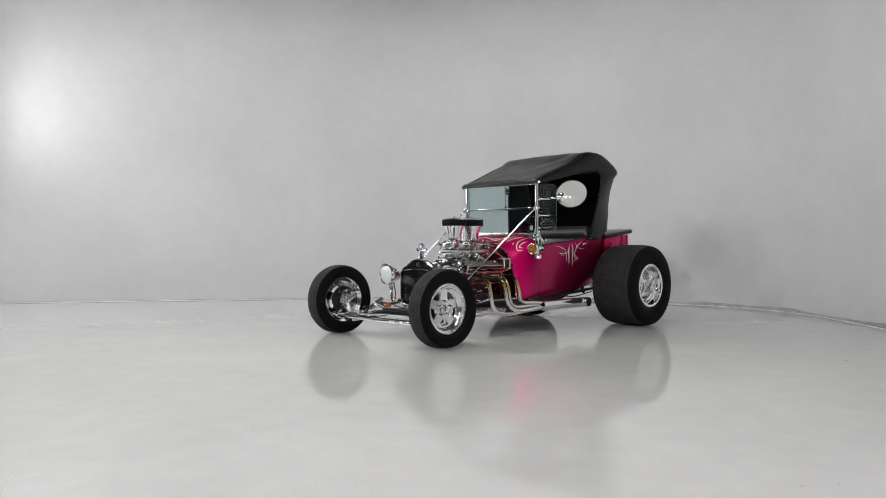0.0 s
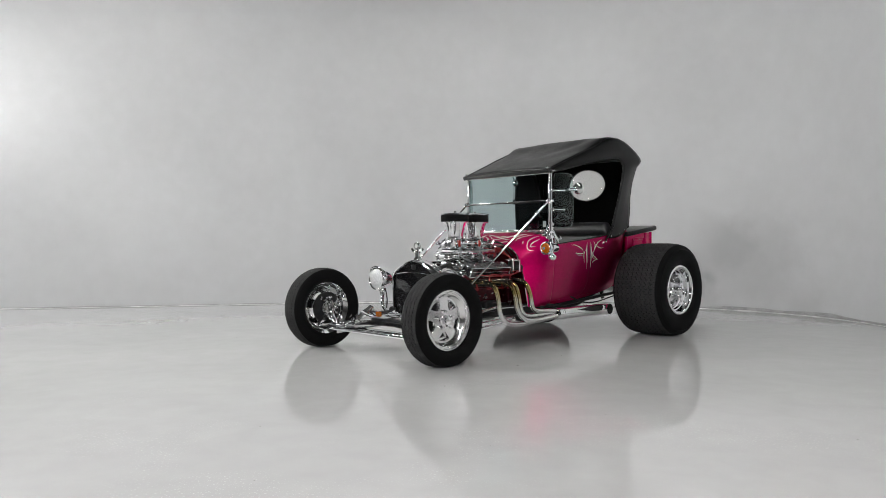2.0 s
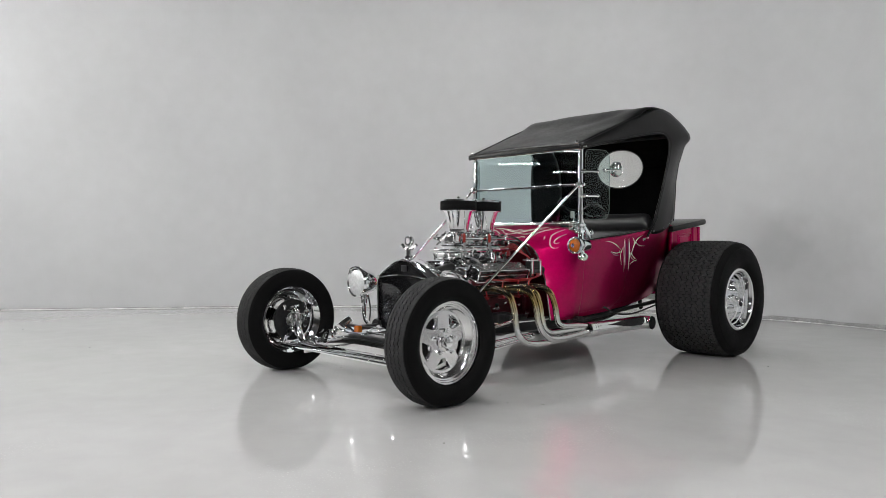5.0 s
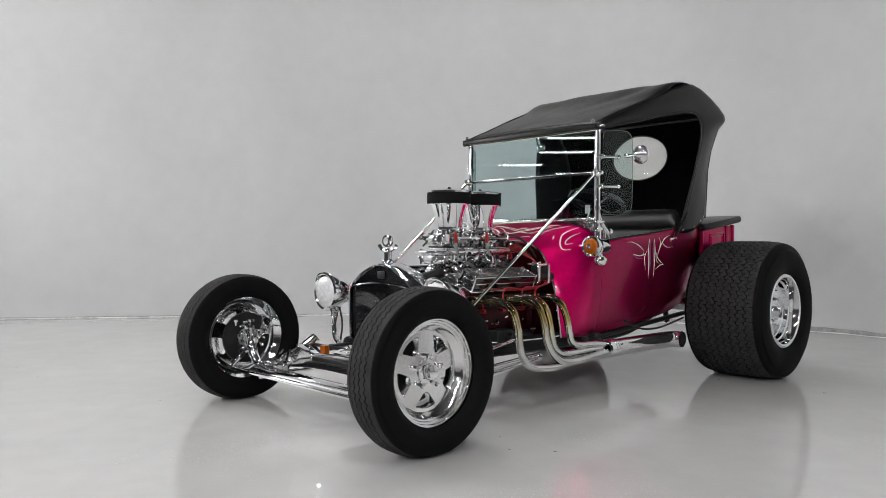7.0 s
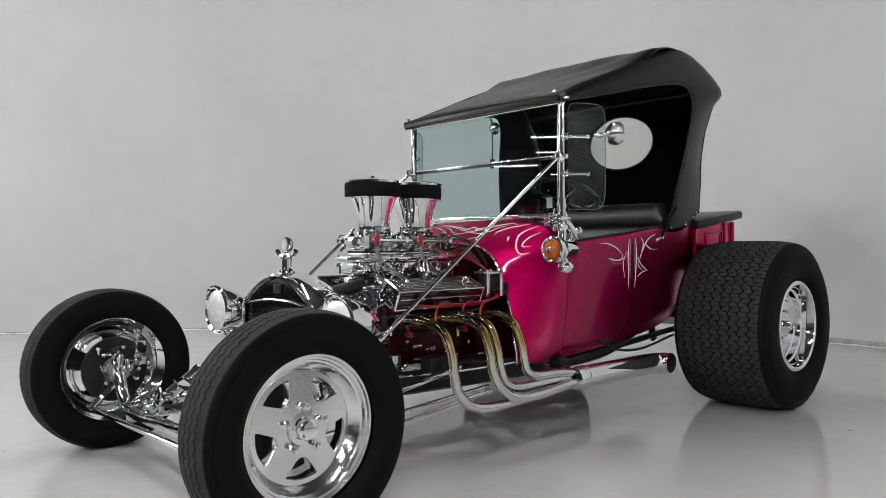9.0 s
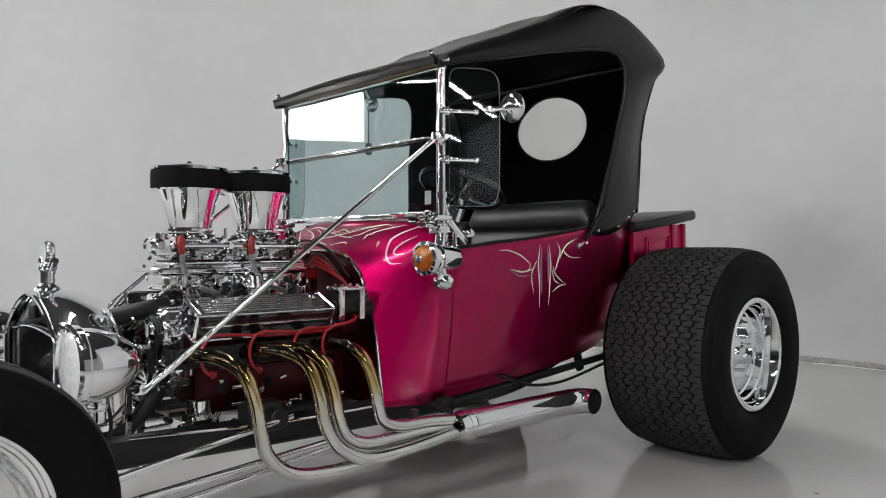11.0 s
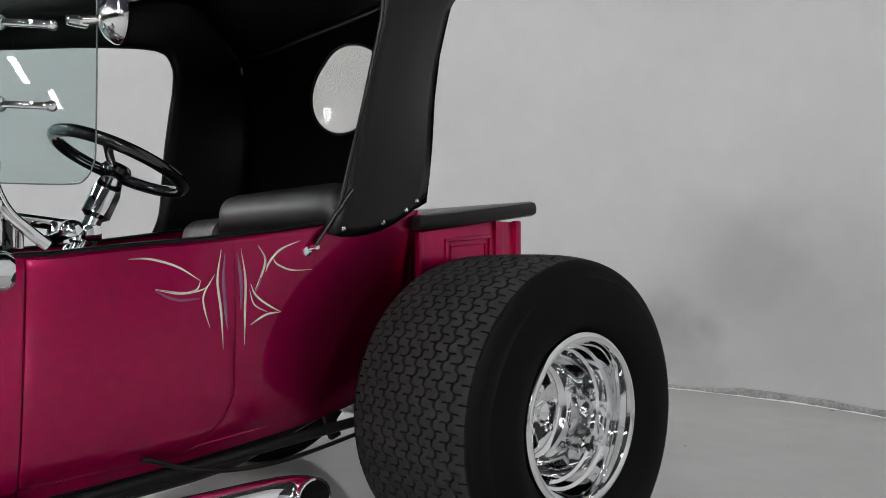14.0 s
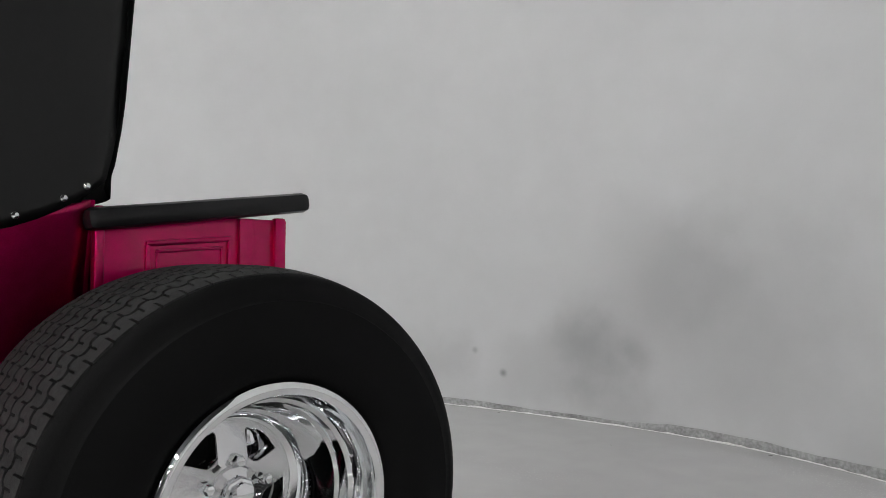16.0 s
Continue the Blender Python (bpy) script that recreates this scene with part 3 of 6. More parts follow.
def mag_disc(c, s, h, r_face, cone, r0, r1):
    """Five-slot wheel centre: a flat face with five rounded openings, each with a soft edge and a deep wall."""
    bm = bmesh.new()

    def loop(pts, depth):
        return [bm.verts.new((c.x + s * (h - depth + cone * (1 - math.hypot(a, b) / r_face)), c.y + a, c.z + b)) for a, b in pts]

    def join(p, q):
        for k in range(len(p)):
            j = (k + 1) % len(p)
            bm.faces.new((p[k], p[j], q[j], q[k]))

    def opening(k, shrink):
        mid = radians(126 + 72 * k)
        ra, rb, a0, a1 = r0 + shrink, r1 - shrink, radians(8.5), radians(22.0)
        cor = [(ra, -a0), (ra, a0), (rb, a1), (rb, -a1)]
        cor = [Vector((r * math.cos(mid + a * (1 - shrink * 9)), r * math.sin(mid + a * (1 - shrink * 9)), 0)) for r, a in cor]
        out = []
        for i, p in enumerate(cor):
            u, v = (cor[i - 1] - p), (cor[(i + 1) % 4] - p)
            cut = min(0.014, u.length * 0.42, v.length * 0.42)
            a, b = p + u.normalized() * cut, p + v.normalized() * cut
            for g in (0.0, 0.25, 0.5, 0.75, 1.0):
                q = a * (1 - g) ** 2 + p * 2 * g * (1 - g) + b * g * g
                out.append((q.x, q.y))
            if i == 2:
                nxt = cor[3] + (p - cor[3]).normalized() * 0.014
                for g in (0.25, 0.5, 0.75):
                    q = b.lerp(nxt, g)
                    w = q.normalized() * (q.length + 0.008 * (1 - (2 * g - 1) ** 2))
                    out.append((w.x, w.y))
        return out

    n = 60
    ring = [(math.cos(2 * math.pi * k / n), math.sin(2 * math.pi * k / n)) for k in range(n)]
    outer = loop([(r_face * x, r_face * y) for x, y in ring], 0)
    inner = loop([(0.050 * x, 0.050 * y) for x, y in ring], 0)
    edges = [bm.edges.new((p[k], p[(k + 1) % n])) for p in (outer, inner) for k in range(n)]
    holes = []
    for k in range(5):
        w = loop(opening(k, 0.0), 0)
        holes.append(w)
        edges += [bm.edges.new((w[i], w[(i + 1) % len(w)])) for i in range(len(w))]
    bmesh.ops.triangle_fill(bm, edges=edges, use_beauty=True)
    for k, w in enumerate(holes):
        soft, edge, deep = loop(opening(k, 0.002), 0.0015), loop(opening(k, 0.004), 0.006), loop(opening(k, 0.005), 0.034)
        join(w, soft)
        join(soft, edge)
        join(edge, deep)
    boss = loop([(0.046 * x, 0.046 * y) for x, y in ring], -0.006)
    join(inner, boss)
    join(boss, loop([(0.02 * x, 0.02 * y) for x, y in ring], -0.007))
    return bm


def settle(bm):
    """Flattens the patch on which a tyre stands."""
    for v in bm.verts:
        if v.co.z < 0.012:
            v.co.z = max(0.001, 0.012 + (v.co.z - 0.012) * 0.5)
    return bm


def wheel(name, s, x, y, R, w, r_lip, x_lip, dish, ribs, pitch, amp, groove, bulge, fall, split, label):
    top = under(name, car)
    top["label"] = label
    c = Vector((s * x, y, R - 0.006))
    out = Vector((s, 0, 0))
    part("tyre", settle(lathe(tyre_profile(R, w, r_lip - 0.012, bulge, fall), c, c + out, 96)), RUBBER, top, "black rubber tyre", 50)
    part("tread", settle(tread(c, R, w * 0.90, ribs, pitch, amp, groove, fall, split)), LITTREAD, top, "zigzag tread blocks", 25)["kind"] = "stuff"
    xl = x_lip - x
    back = -w / 2 + 0.01
    h0 = xl - dish
    if dish < 0.06:
        bowl = [(r_lip - 0.018, xl + 0.001), (r_lip - 0.021, xl - 0.006), (r_lip - 0.027, xl - 0.008), (r_lip - 0.030, xl - 0.018), (r_lip - 0.036, xl - 0.021), (r_lip - 0.042, xl - 0.030), (0.160, h0 + 0.006), (0.152, h0 - 0.002)]
    else:
        bowl = [(r_lip - 0.019, xl - 0.001), (r_lip - 0.024, xl - 0.012), (r_lip - 0.032, xl - 0.055), (r_lip - 0.040, xl - 0.060), (r_lip - 0.043, xl - 0.085), (r_lip - 0.050, xl - 0.090), (r_lip - 0.053, h0 + 0.075), (r_lip - 0.057, h0 + 0.050), (0.154, h0 + 0.027), (0.146, h0 + 0.011), (0.138, h0 + 0.003), (0.129, h0)]
    lip = [(r_lip, xl - 0.012), (r_lip + 0.004, xl - 0.006), (r_lip + 0.003, xl - 0.001), (r_lip - 0.002, xl + 0.003), (r_lip - 0.009, xl + 0.004), bowl[0]]
    rear = [(r_lip - 0.034, h0 - 0.01), (r_lip - 0.04, h0 - 0.04), (r_lip - 0.035, back + 0.03), (r_lip - 0.012, back + 0.005), (r_lip, back), (r_lip + 0.003, back + 0.01)]
    rim = part("rim", lathe(lip, c, c + out, 96), POLISHED if dish < 0.06 else CHROME, top, "polished bright rim", 40)
    part("dish", lathe(bowl, c, c + out, 96), CHROME if dish > 0.06 else POLISHED, rim, "stepped bright dish", 28)
    part("rim_back", lathe([bowl[-1]] + rear, c, c + out, 72), CHROME, rim, "", 40)
    part("wheel_centre", mag_disc(c, s, h0, *((0.1535, 0.010, 0.080, 0.1435) if dish < 0.06 else (0.130, 0.040, 0.062, 0.119))), POLISHED if dish < 0.06 else DISCMETAL, top, "five-slot polished wheel centre", 30)
    hub = c + out * (h0 + (0.017 if dish < 0.06 else 0.034))
    part("hub_cap", lathe([(0.034, -0.01), (0.034, 0.010), (0.030, 0.016), (0.026, 0.017), (0.024, 0.030), (0.0, 0.038)], hub, hub + out, 8), CHROME, top, "chrome hub cap")
    for k in range(5):
        th = radians(90 + 72 * k)
        p = hub + Vector((0, 0.060 * math.cos(th), 0.060 * math.sin(th)))
        part("lug_nut", lathe([(0.011, -0.024), (0.011, 0.012), (0.008, 0.018), (0, 0.020)], p, p + out, 6), CHROME, top)
    inner = c + out * (h0 - 0.075)
    part("brake_disc", lathe([(0.03, 0), (0.125, 0), (0.128, 0.004), (0.128, 0.016), (0.125, 0.02), (0.03, 0.02)], inner, inner + out, 48), DARKHOLE, top, "dark iron brake disc")
    part("caliper", merge(box(inner.x - s * 0.01, inner.y + 0.085, inner.z + 0.06, 0.07, 0.05, 0.10, 0.012), rod((inner.x - s * 0.05, inner.y + 0.085, inner.z + 0.08), (inner.x, inner.y + 0.085, inner.z + 0.08), 0.022)), CHROME, top, "chrome brake caliper")
    hubin = inner - out * 0.02
    part("hub", lathe([(0, -0.02), (0.045, -0.02), (0.05, -0.01), (0.05, 0.06), (0, 0.06)], hubin, hubin + out, 28), CASTALU, top)
    return top


for s in BOTH:
    wheel("front_wheel", s, 0.715, 0.0, 0.320, 0.155, 0.214, 0.765, 0.045, 5, 0.030, 0.0036, 0.0062, 0.012, 0.018, False, "front wheel with black tyre and polished five-slot rim")
    wheel("rear_wheel", s, 0.748, 2.642, 0.414, 0.452, 0.217, 0.968, 0.19, 9, 0.044, 0.0062, 0.0082, 0.016, 0.024, True, "very wide rear wheel with black tyre and deep chrome rim")

# --- frame and front suspension ---
twin("frame_rail", lambda: tube([(0.24, 0.33, 0.285), (0.26, 0.5, 0.285), (0.30, 1.2, 0.28), (0.32, 1.9, 0.30), (0.32, 2.2, 0.38), (0.32, 2.55, 0.50), (0.32, 2.9, 0.52)], 0.030, 8, 6, flat=0.045), SATIN, label="black frame rail")
part("front_crossmember", merge(box(0, 0.12, 0.245, 0.40, 0.05, 0.03, 0.008), box(0, 0.26, 0.285, 0.40, 0.10, 0.012, 0.004)), SATIN, car, "black front crossmember")
part("rear_crossmember", rod((-0.32, 2.2, 0.36), (0.32, 2.2, 0.36), 0.03), SATIN, car)
part("front_axle", tube([(-0.60, 0.0, 0.30), (-0.56, 0.0, 0.22), (-0.47, 0.0, 0.172), (-0.2, 0.0, 0.168), (0.2, 0.0, 0.168), (0.47, 0.0, 0.172), (0.56, 0.0, 0.22), (0.60, 0.0, 0.30)], 0.024, 16, 8), CHROME, car, "chrome dropped tube axle")
part("tie_rod", rod((-0.62, -0.10, 0.175), (0.62, -0.10, 0.175), 0.011), CHROME, car, "thin chrome tie rod")
part("leaf_spring", merge(*[tube([(-0.40 + 0.05 * k, 0.10, 0.190 + 0.009 * k), (-0.2, 0.10, 0.208 + 0.008 * k), (0, 0.10, 0.214 + 0.008 * k), (0.2, 0.10, 0.208 + 0.008 * k), (0.40 - 0.05 * k, 0.10, 0.190 + 0.009 * k)], 0.022, 8, 6, flat=0.005) for k in range(4)]), SATIN, car, "black transverse leaf spring")
twin("kingpin", lambda: merge(rod((0.60, 0, 0.22), (0.60, 0, 0.365), 0.015), ball((0.60, 0, 0.367), 0.017), box(0.615, 0, 0.32, 0.05, 0.06, 0.08, 0.012)), CHROME, label="chrome kingpin and spindle")
for sx in BOTH:
    hardware(90 + sx, (sx * 0.62 - 0.035, -0.07, 0.22), (sx * 0.62 + 0.02, 0.09, 0.40), 22, 0.020, CHROME, car)
    hardware(95 + sx, (sx * 0.62 - 0.03, -0.07, 0.22), (sx * 0.62 + 0.03, 0.09, 0.40), 10, 0.022, SATIN, car)
    hardware(98 + sx, (sx * 0.38 - 0.08, 0.02, 0.18), (sx * 0.38 + 0.08, 0.16, 0.25), 10, 0.020, CHROME, car)
twin("steering_arm", lambda: tube([(0.61, 0, 0.27), (0.63, -0.05, 0.22), (0.62, -0.10, 0.18)], 0.013, 10), CHROME)
twin("spring_shackle", lambda: merge(rod((0.42, 0.03, 0.19), (0.40, 0.11, 0.21), 0.012), rod((0.44, 0.10, 0.16), (0.44, 0.10, 0.23), 0.012), box(0.44, 0.04, 0.20, 0.045, 0.05, 0.05, 0.01)), CHROME)
twin("shock_absorber", lambda: merge(rod((0.45, 0.06, 0.17), (0.34, 0.22, 0.33), 0.017), rod((0.41, 0.12, 0.23), (0.34, 0.22, 0.33), 0.024)), CHROME, label="chrome shock absorber")
twin("friction_plate", lambda: box(0.33, 0.04, 0.235, 0.10, 0.012, 0.06, 0.004, Matrix.Rotation(0.5, 4, "Y")), CHROME)
twin("spring_cover", lambda: box(0.30, 0.16, 0.275, 0.14, 0.09, 0.010, 0.003, Matrix.Rotation(-0.25, 4, "Y")), CHROME)
twin("radius_rod", lambda: rod((0.50, 0.02, 0.195), (0.335, 1.12, 0.225), 0.011), CHROME, label="long chrome radius rod")
twin("lower_radius_rod", lambda: rod((0.50, 0.02, 0.135), (0.335, 1.12, 0.205), 0.011), CHROME, label="long chrome radius rod")
twin("rod_perch", lambda: box(0.50, 0.01, 0.165, 0.014, 0.05, 0.085, 0.004), CHROME)
twin("rod_end", lambda: ball((0.335, 1.13, 0.215), 0.022), CHROME)
part("drag_link", rod((0.52, 0.12, 0.25), (0.36, 0.95, 0.33), 0.010), CHROME, car)
part("marker_lens", box(-0.213, 0.180, 0.280, 0.045, 0.03, 0.042, 0.006), ORANGE, car, "small orange marker lens")
part("front_cover", box(0.02, 0.17, 0.295, 0.16, 0.10, 0.018, 0.006, Matrix.Rotation(0.3, 4, "X")), CHROME, car, "chrome cover plate")
part("front_bar", merge(rod((-0.34, 0.20, 0.292), (0.34, 0.20, 0.292), 0.009, 12), *[rod((q * 0.20, 0.20, 0.290), (q * 0.235, 0.36, 0.285), 0.016, 12) for q in BOTH]), SATIN, car, "thin black spreader bar")

# --- radiator ---
SHELL = smooth_line([(-0.232, 0.27), (-0.240, 0.45), (-0.243, 0.565), (-0.225, 0.605), (-0.15, 0.655), (-0.07, 0.69), (0, 0.703), (0.07, 0.69), (0.15, 0.655), (0.225, 0.605), (0.243, 0.565), (0.240, 0.45), (0.232, 0.27)], 5)
shell_rows = []
for y, k, dz in ((0.345, 0.985, -0.004), (0.355, 1.0, 0.0), (0.40, 1.005, 0.002), (0.47, 0.99, 0.0), (0.52, 0.95, -0.010), (0.545, 0.88, -0.03)):
    shell_rows.append([(x * k, y, (z - 0.4) * k + 0.4 + dz) for x, z, _ in SHELL])
shell = part("radiator_shell", grid(shell_rows), CHROME, car, "chrome radiator shell with peaked top")
solid(shell, 0.006)
inner = [(x * 0.955, (z - 0.42) * 0.955 + 0.42) for x, z, _ in SHELL]
part("grille", plate(inner, 0.362, 0.40), BLACKPAINT, car, "gloss black grille insert")
part("grille_edge", tube([(x * 0.985, 0.348, (z - 0.4) * 0.985 + 0.396) for x, z, _ in SHELL[::3]], 0.007, 8, 3), CHROME, car, "bright edge of the grille")
part("grille_bar", tube([(-0.22, 0.357, 0.585), (-0.1, 0.355, 0.60), (0, 0.355, 0.604), (0.1, 0.355, 0.60), (0.22, 0.357, 0.585)], 0.004, 8), CHROME, car)
part("badge", box(0, 0.356, 0.645, 0.05, 0.008, 0.035, 0.003), SATIN, car, "small dark badge")
part("radiator_core", box(0, 0.45, 0.43, 0.42, 0.06, 0.32, 0.01), SATIN, car)
part("radiator_tank", box(0, 0.50, 0.585, 0.34, 0.06, 0.06, 0.02), CHROME, car)
cap = under("radiator_cap", car)
cap["label"] = "chrome radiator cap with a ring-shaped gauge"
part("neck", lathe([(0.030, 0.695), (0.034, 0.705), (0.030, 0.715), (0.020, 0.722), (0.020, 0.755), (0.026, 0.762), (0.024, 0.770), (0.0, 0.772)], (0, 0.395, 0), (0, 0.395, 1), 24), CHROME, cap)
part("wings", merge(tube([(-0.065, 0.395, 0.785), (-0.04, 0.395, 0.768), (0, 0.395, 0.765), (0.04, 0.395, 0.768), (0.065, 0.395, 0.785)], 0.010, 10, 5)), CHROME, cap)
part("gauge_ring", lathe([(0.018, -0.012), (0.028, -0.012), (0.031, -0.006), (0.031, 0.006), (0.028, 0.012), (0.018, 0.012), (0.018, -0.012)], (0, 0.395, 0.808), (0, 1.395, 0.808), 28), CHROME, cap)
part("gauge_face", lathe([(0, -0.008), (0.019, -0.008), (0.019, 0.008), (0, 0.008)], (0, 0.395, 0.808), (0, 1.395, 0.808), 20), LAMPBODY, cap)


# --- headlamps ---
def headlamp(s):
    top = under("headlamp", car)
    top["label"] = "chrome bullet headlamp on a curved stand"
    c = Vector((s * 0.425, 0.33, 0.543))
    back = Vector((0, 1, 0))
    part("bowl", lathe([(0.088, -0.002), (0.090, 0.01), (0.088, 0.04), (0.078, 0.08), (0.058, 0.12), (0.032, 0.148), (0.0, 0.158)], c, c + back, 40), CHROME, top)
    part("rim", lathe([(0.080, -0.006), (0.090, -0.012), (0.097, -0.004), (0.097, 0.010), (0.090, 0.016)], c, c + back, 40), CHROME, top)
    part("lens", lathe([(0.086, -0.004), (0.07, -0.012), (0.04, -0.018), (0.0, -0.020)], c, c + back, 32), LENSGLASS, top, "bright ribbed glass lens")
    part("visor_band", tube([(c.x - 0.085, c.y - 0.002, c.z + 0.05), (c.x - 0.05, c.y - 0.012, c.z + 0.088), (c.x, c.y - 0.018, c.z + 0.1), (c.x + 0.05, c.y - 0.012, c.z + 0.088), (c.x + 0.085, c.y - 0.002, c.z + 0.05)], 0.006, 8), CHROME, top)
    part("stand", tube([(c.x, c.y + 0.055, c.z - 0.075), (c.x - s * 0.005, c.y + 0.055, c.z - 0.12), (c.x - s * 0.03, c.y + 0.03, c.z - 0.17), (c.x - s * 0.085, c.y + 0.0, c.z - 0.225), (c.x - s * 0.15, c.y - 0.02, c.z - 0.25)], 0.014, 12), CHROME, top)
    part("swivel", merge(ball((c.x, c.y + 0.055, c.z - 0.09), 0.026), rod((c.x, c.y + 0.055, c.z - 0.135), (c.x, c.y + 0.055, c.z - 0.10), 0.019)), CHROME, top)
    part("cable", tube([(c.x - s * 0.01, c.y + 0.08, c.z - 0.08), (c.x - s * 0.02, c.y + 0.09, c.z - 0.17), (c.x - s * 0.06, c.y + 0.05, c.z - 0.25)], 0.005, 8), HOSE, top)


for s in BOTH:
    headlamp(s)

# --- engine ---
part("engine_block", merge(box(0, 0.99, 0.40, 0.34, 0.50, 0.22, 0.02), box(0, 0.99, 0.50, 0.44, 0.48, 0.08, 0.03)), DARKRED, car, "dark red engine block")
part("oil_pan", box(0, 1.0, 0.245, 0.26, 0.50, 0.12, 0.03, Matrix.Rotation(math.pi, 4, "Y"), 0.75), CASTALU, car)
part("transmission", merge(rod((0, 1.24, 0.40), (0, 1.50, 0.38), 0.18, 24, 0.12), rod((0, 1.48, 0.38), (0, 2.0, 0.36), 0.10, 20, 0.06)), DARKRED, car)
TILT = Matrix.Rotation(radians(42), 4, "Y")
twin("cylinder_head", lambda: box(0.212, 0.93, 0.545, 0.10, 0.50, 0.10, 0.01, TILT), DARKRED, label="dark red cylinder head")


def valve_cover(s):
    top = under("valve_cover", car)
    top["label"] = "finned chrome and black valve cover"
    m = Matrix.Translation((0.254, 0.908, 0.620)) @ Matrix.Rotation(radians(26), 4, "Y")

    def place(b):
        bmesh.ops.transform(b, matrix=m, verts=b.verts)
        return b if s > 0 else mirror(b)

    part("body", place(box(0, 0, 0, 0.104, 0.450, 0.072, 0.005, taper=0.94)), BLACKPAINT, top, "gloss black cover sides")
    part("side_bar", place(box(0.0515, 0, 0.002, 0.004, 0.42, 0.006, 0.0015)), CHROME, top)
    part("flange", place(box(0, 0, -0.038, 0.118, 0.46, 0.008, 0.002)), CHROME, top)
    # black plate just above the cover's top, darkening the gaps between the fins
    part("fin_bed", place(box(0, 0, 0.0365, 0.086, 0.41, 0.003, 0.0)), SATIN, top, "black bed between the fins")
    part("top_edge", place(merge(*[box(q * 0.048, 0, 0.037, 0.006, 0.436, 0.006, 0.002) for q in BOTH], *[box(0, q * 0.215, 0.037, 0.09, 0.006, 0.006, 0.002) for q in BOTH])), POLISHED, top, "bright raised edge")
    part("edge_bar", place(merge(*[rod((q * 0.049, -0.222, 0.036), (q * 0.049, 0.222, 0.036), 0.0045, 8) for q in BOTH], *[rod((-0.049, e * 0.222, 0.036), (0.049, e * 0.222, 0.036), 0.0045, 8) for e in BOTH], *[rod((q * 0.052, e * 0.224, -0.036), (q * 0.049, e * 0.222, 0.036), 0.0045, 8) for q in BOTH for e in BOTH])), CHROME, top, "bright edges of the cover")
    for k in range(7):
        part("fin", place(box(-0.036 + 0.012 * k, 0, 0.038, 0.004, 0.40, 0.008, 0.001)), POLISHED, top)
    for k in (-0.16, 0.16):
        part("cap_nut", place(lathe([(0.014, 0.036), (0.014, 0.056), (0.008, 0.062), (0, 0.062)], (0, k, 0), (0, k, 1), 14)), CHROME, top)


for s in BOTH:
    valve_cover(s)
part("valley_cover", box(0, 0.94, 0.60, 0.26, 0.50, 0.07, 0.012), SATIN, car, "black valley cover")
part("intake_manifold", merge(box(0, 0.94, 0.715, 0.17, 0.48, 0.05, 0.012), *[tube([(sx * 0.05, yy, 0.70), (sx * 0.10, yy, 0.665), (sx * 0.155, yy, 0.60)], 0.022, 12, 5) for sx in BOTH for yy in (0.77, 0.89, 1.01, 1.13)]), POLISHED, car, "polished tunnel ram intake manifold")
part("manifold_plate", merge(box(0, 0.93, 0.752, 0.23, 0.52, 0.014, 0.003), *[rod((sx * 0.1, yy, 0.75), (sx * 0.1, yy, 0.768), 0.007, 6) for sx in BOTH for yy in (0.70, 0.82, 0.93, 1.05, 1.16)]), CHROME, car, "chrome manifold top plate")
for k in range(6):
    for sx in BOTH:
        part("manifold_rib", box(sx * 0.108, 0.735 + 0.08 * k, 0.715, 0.012, 0.014, 0.05, 0.003), CHROME, car)


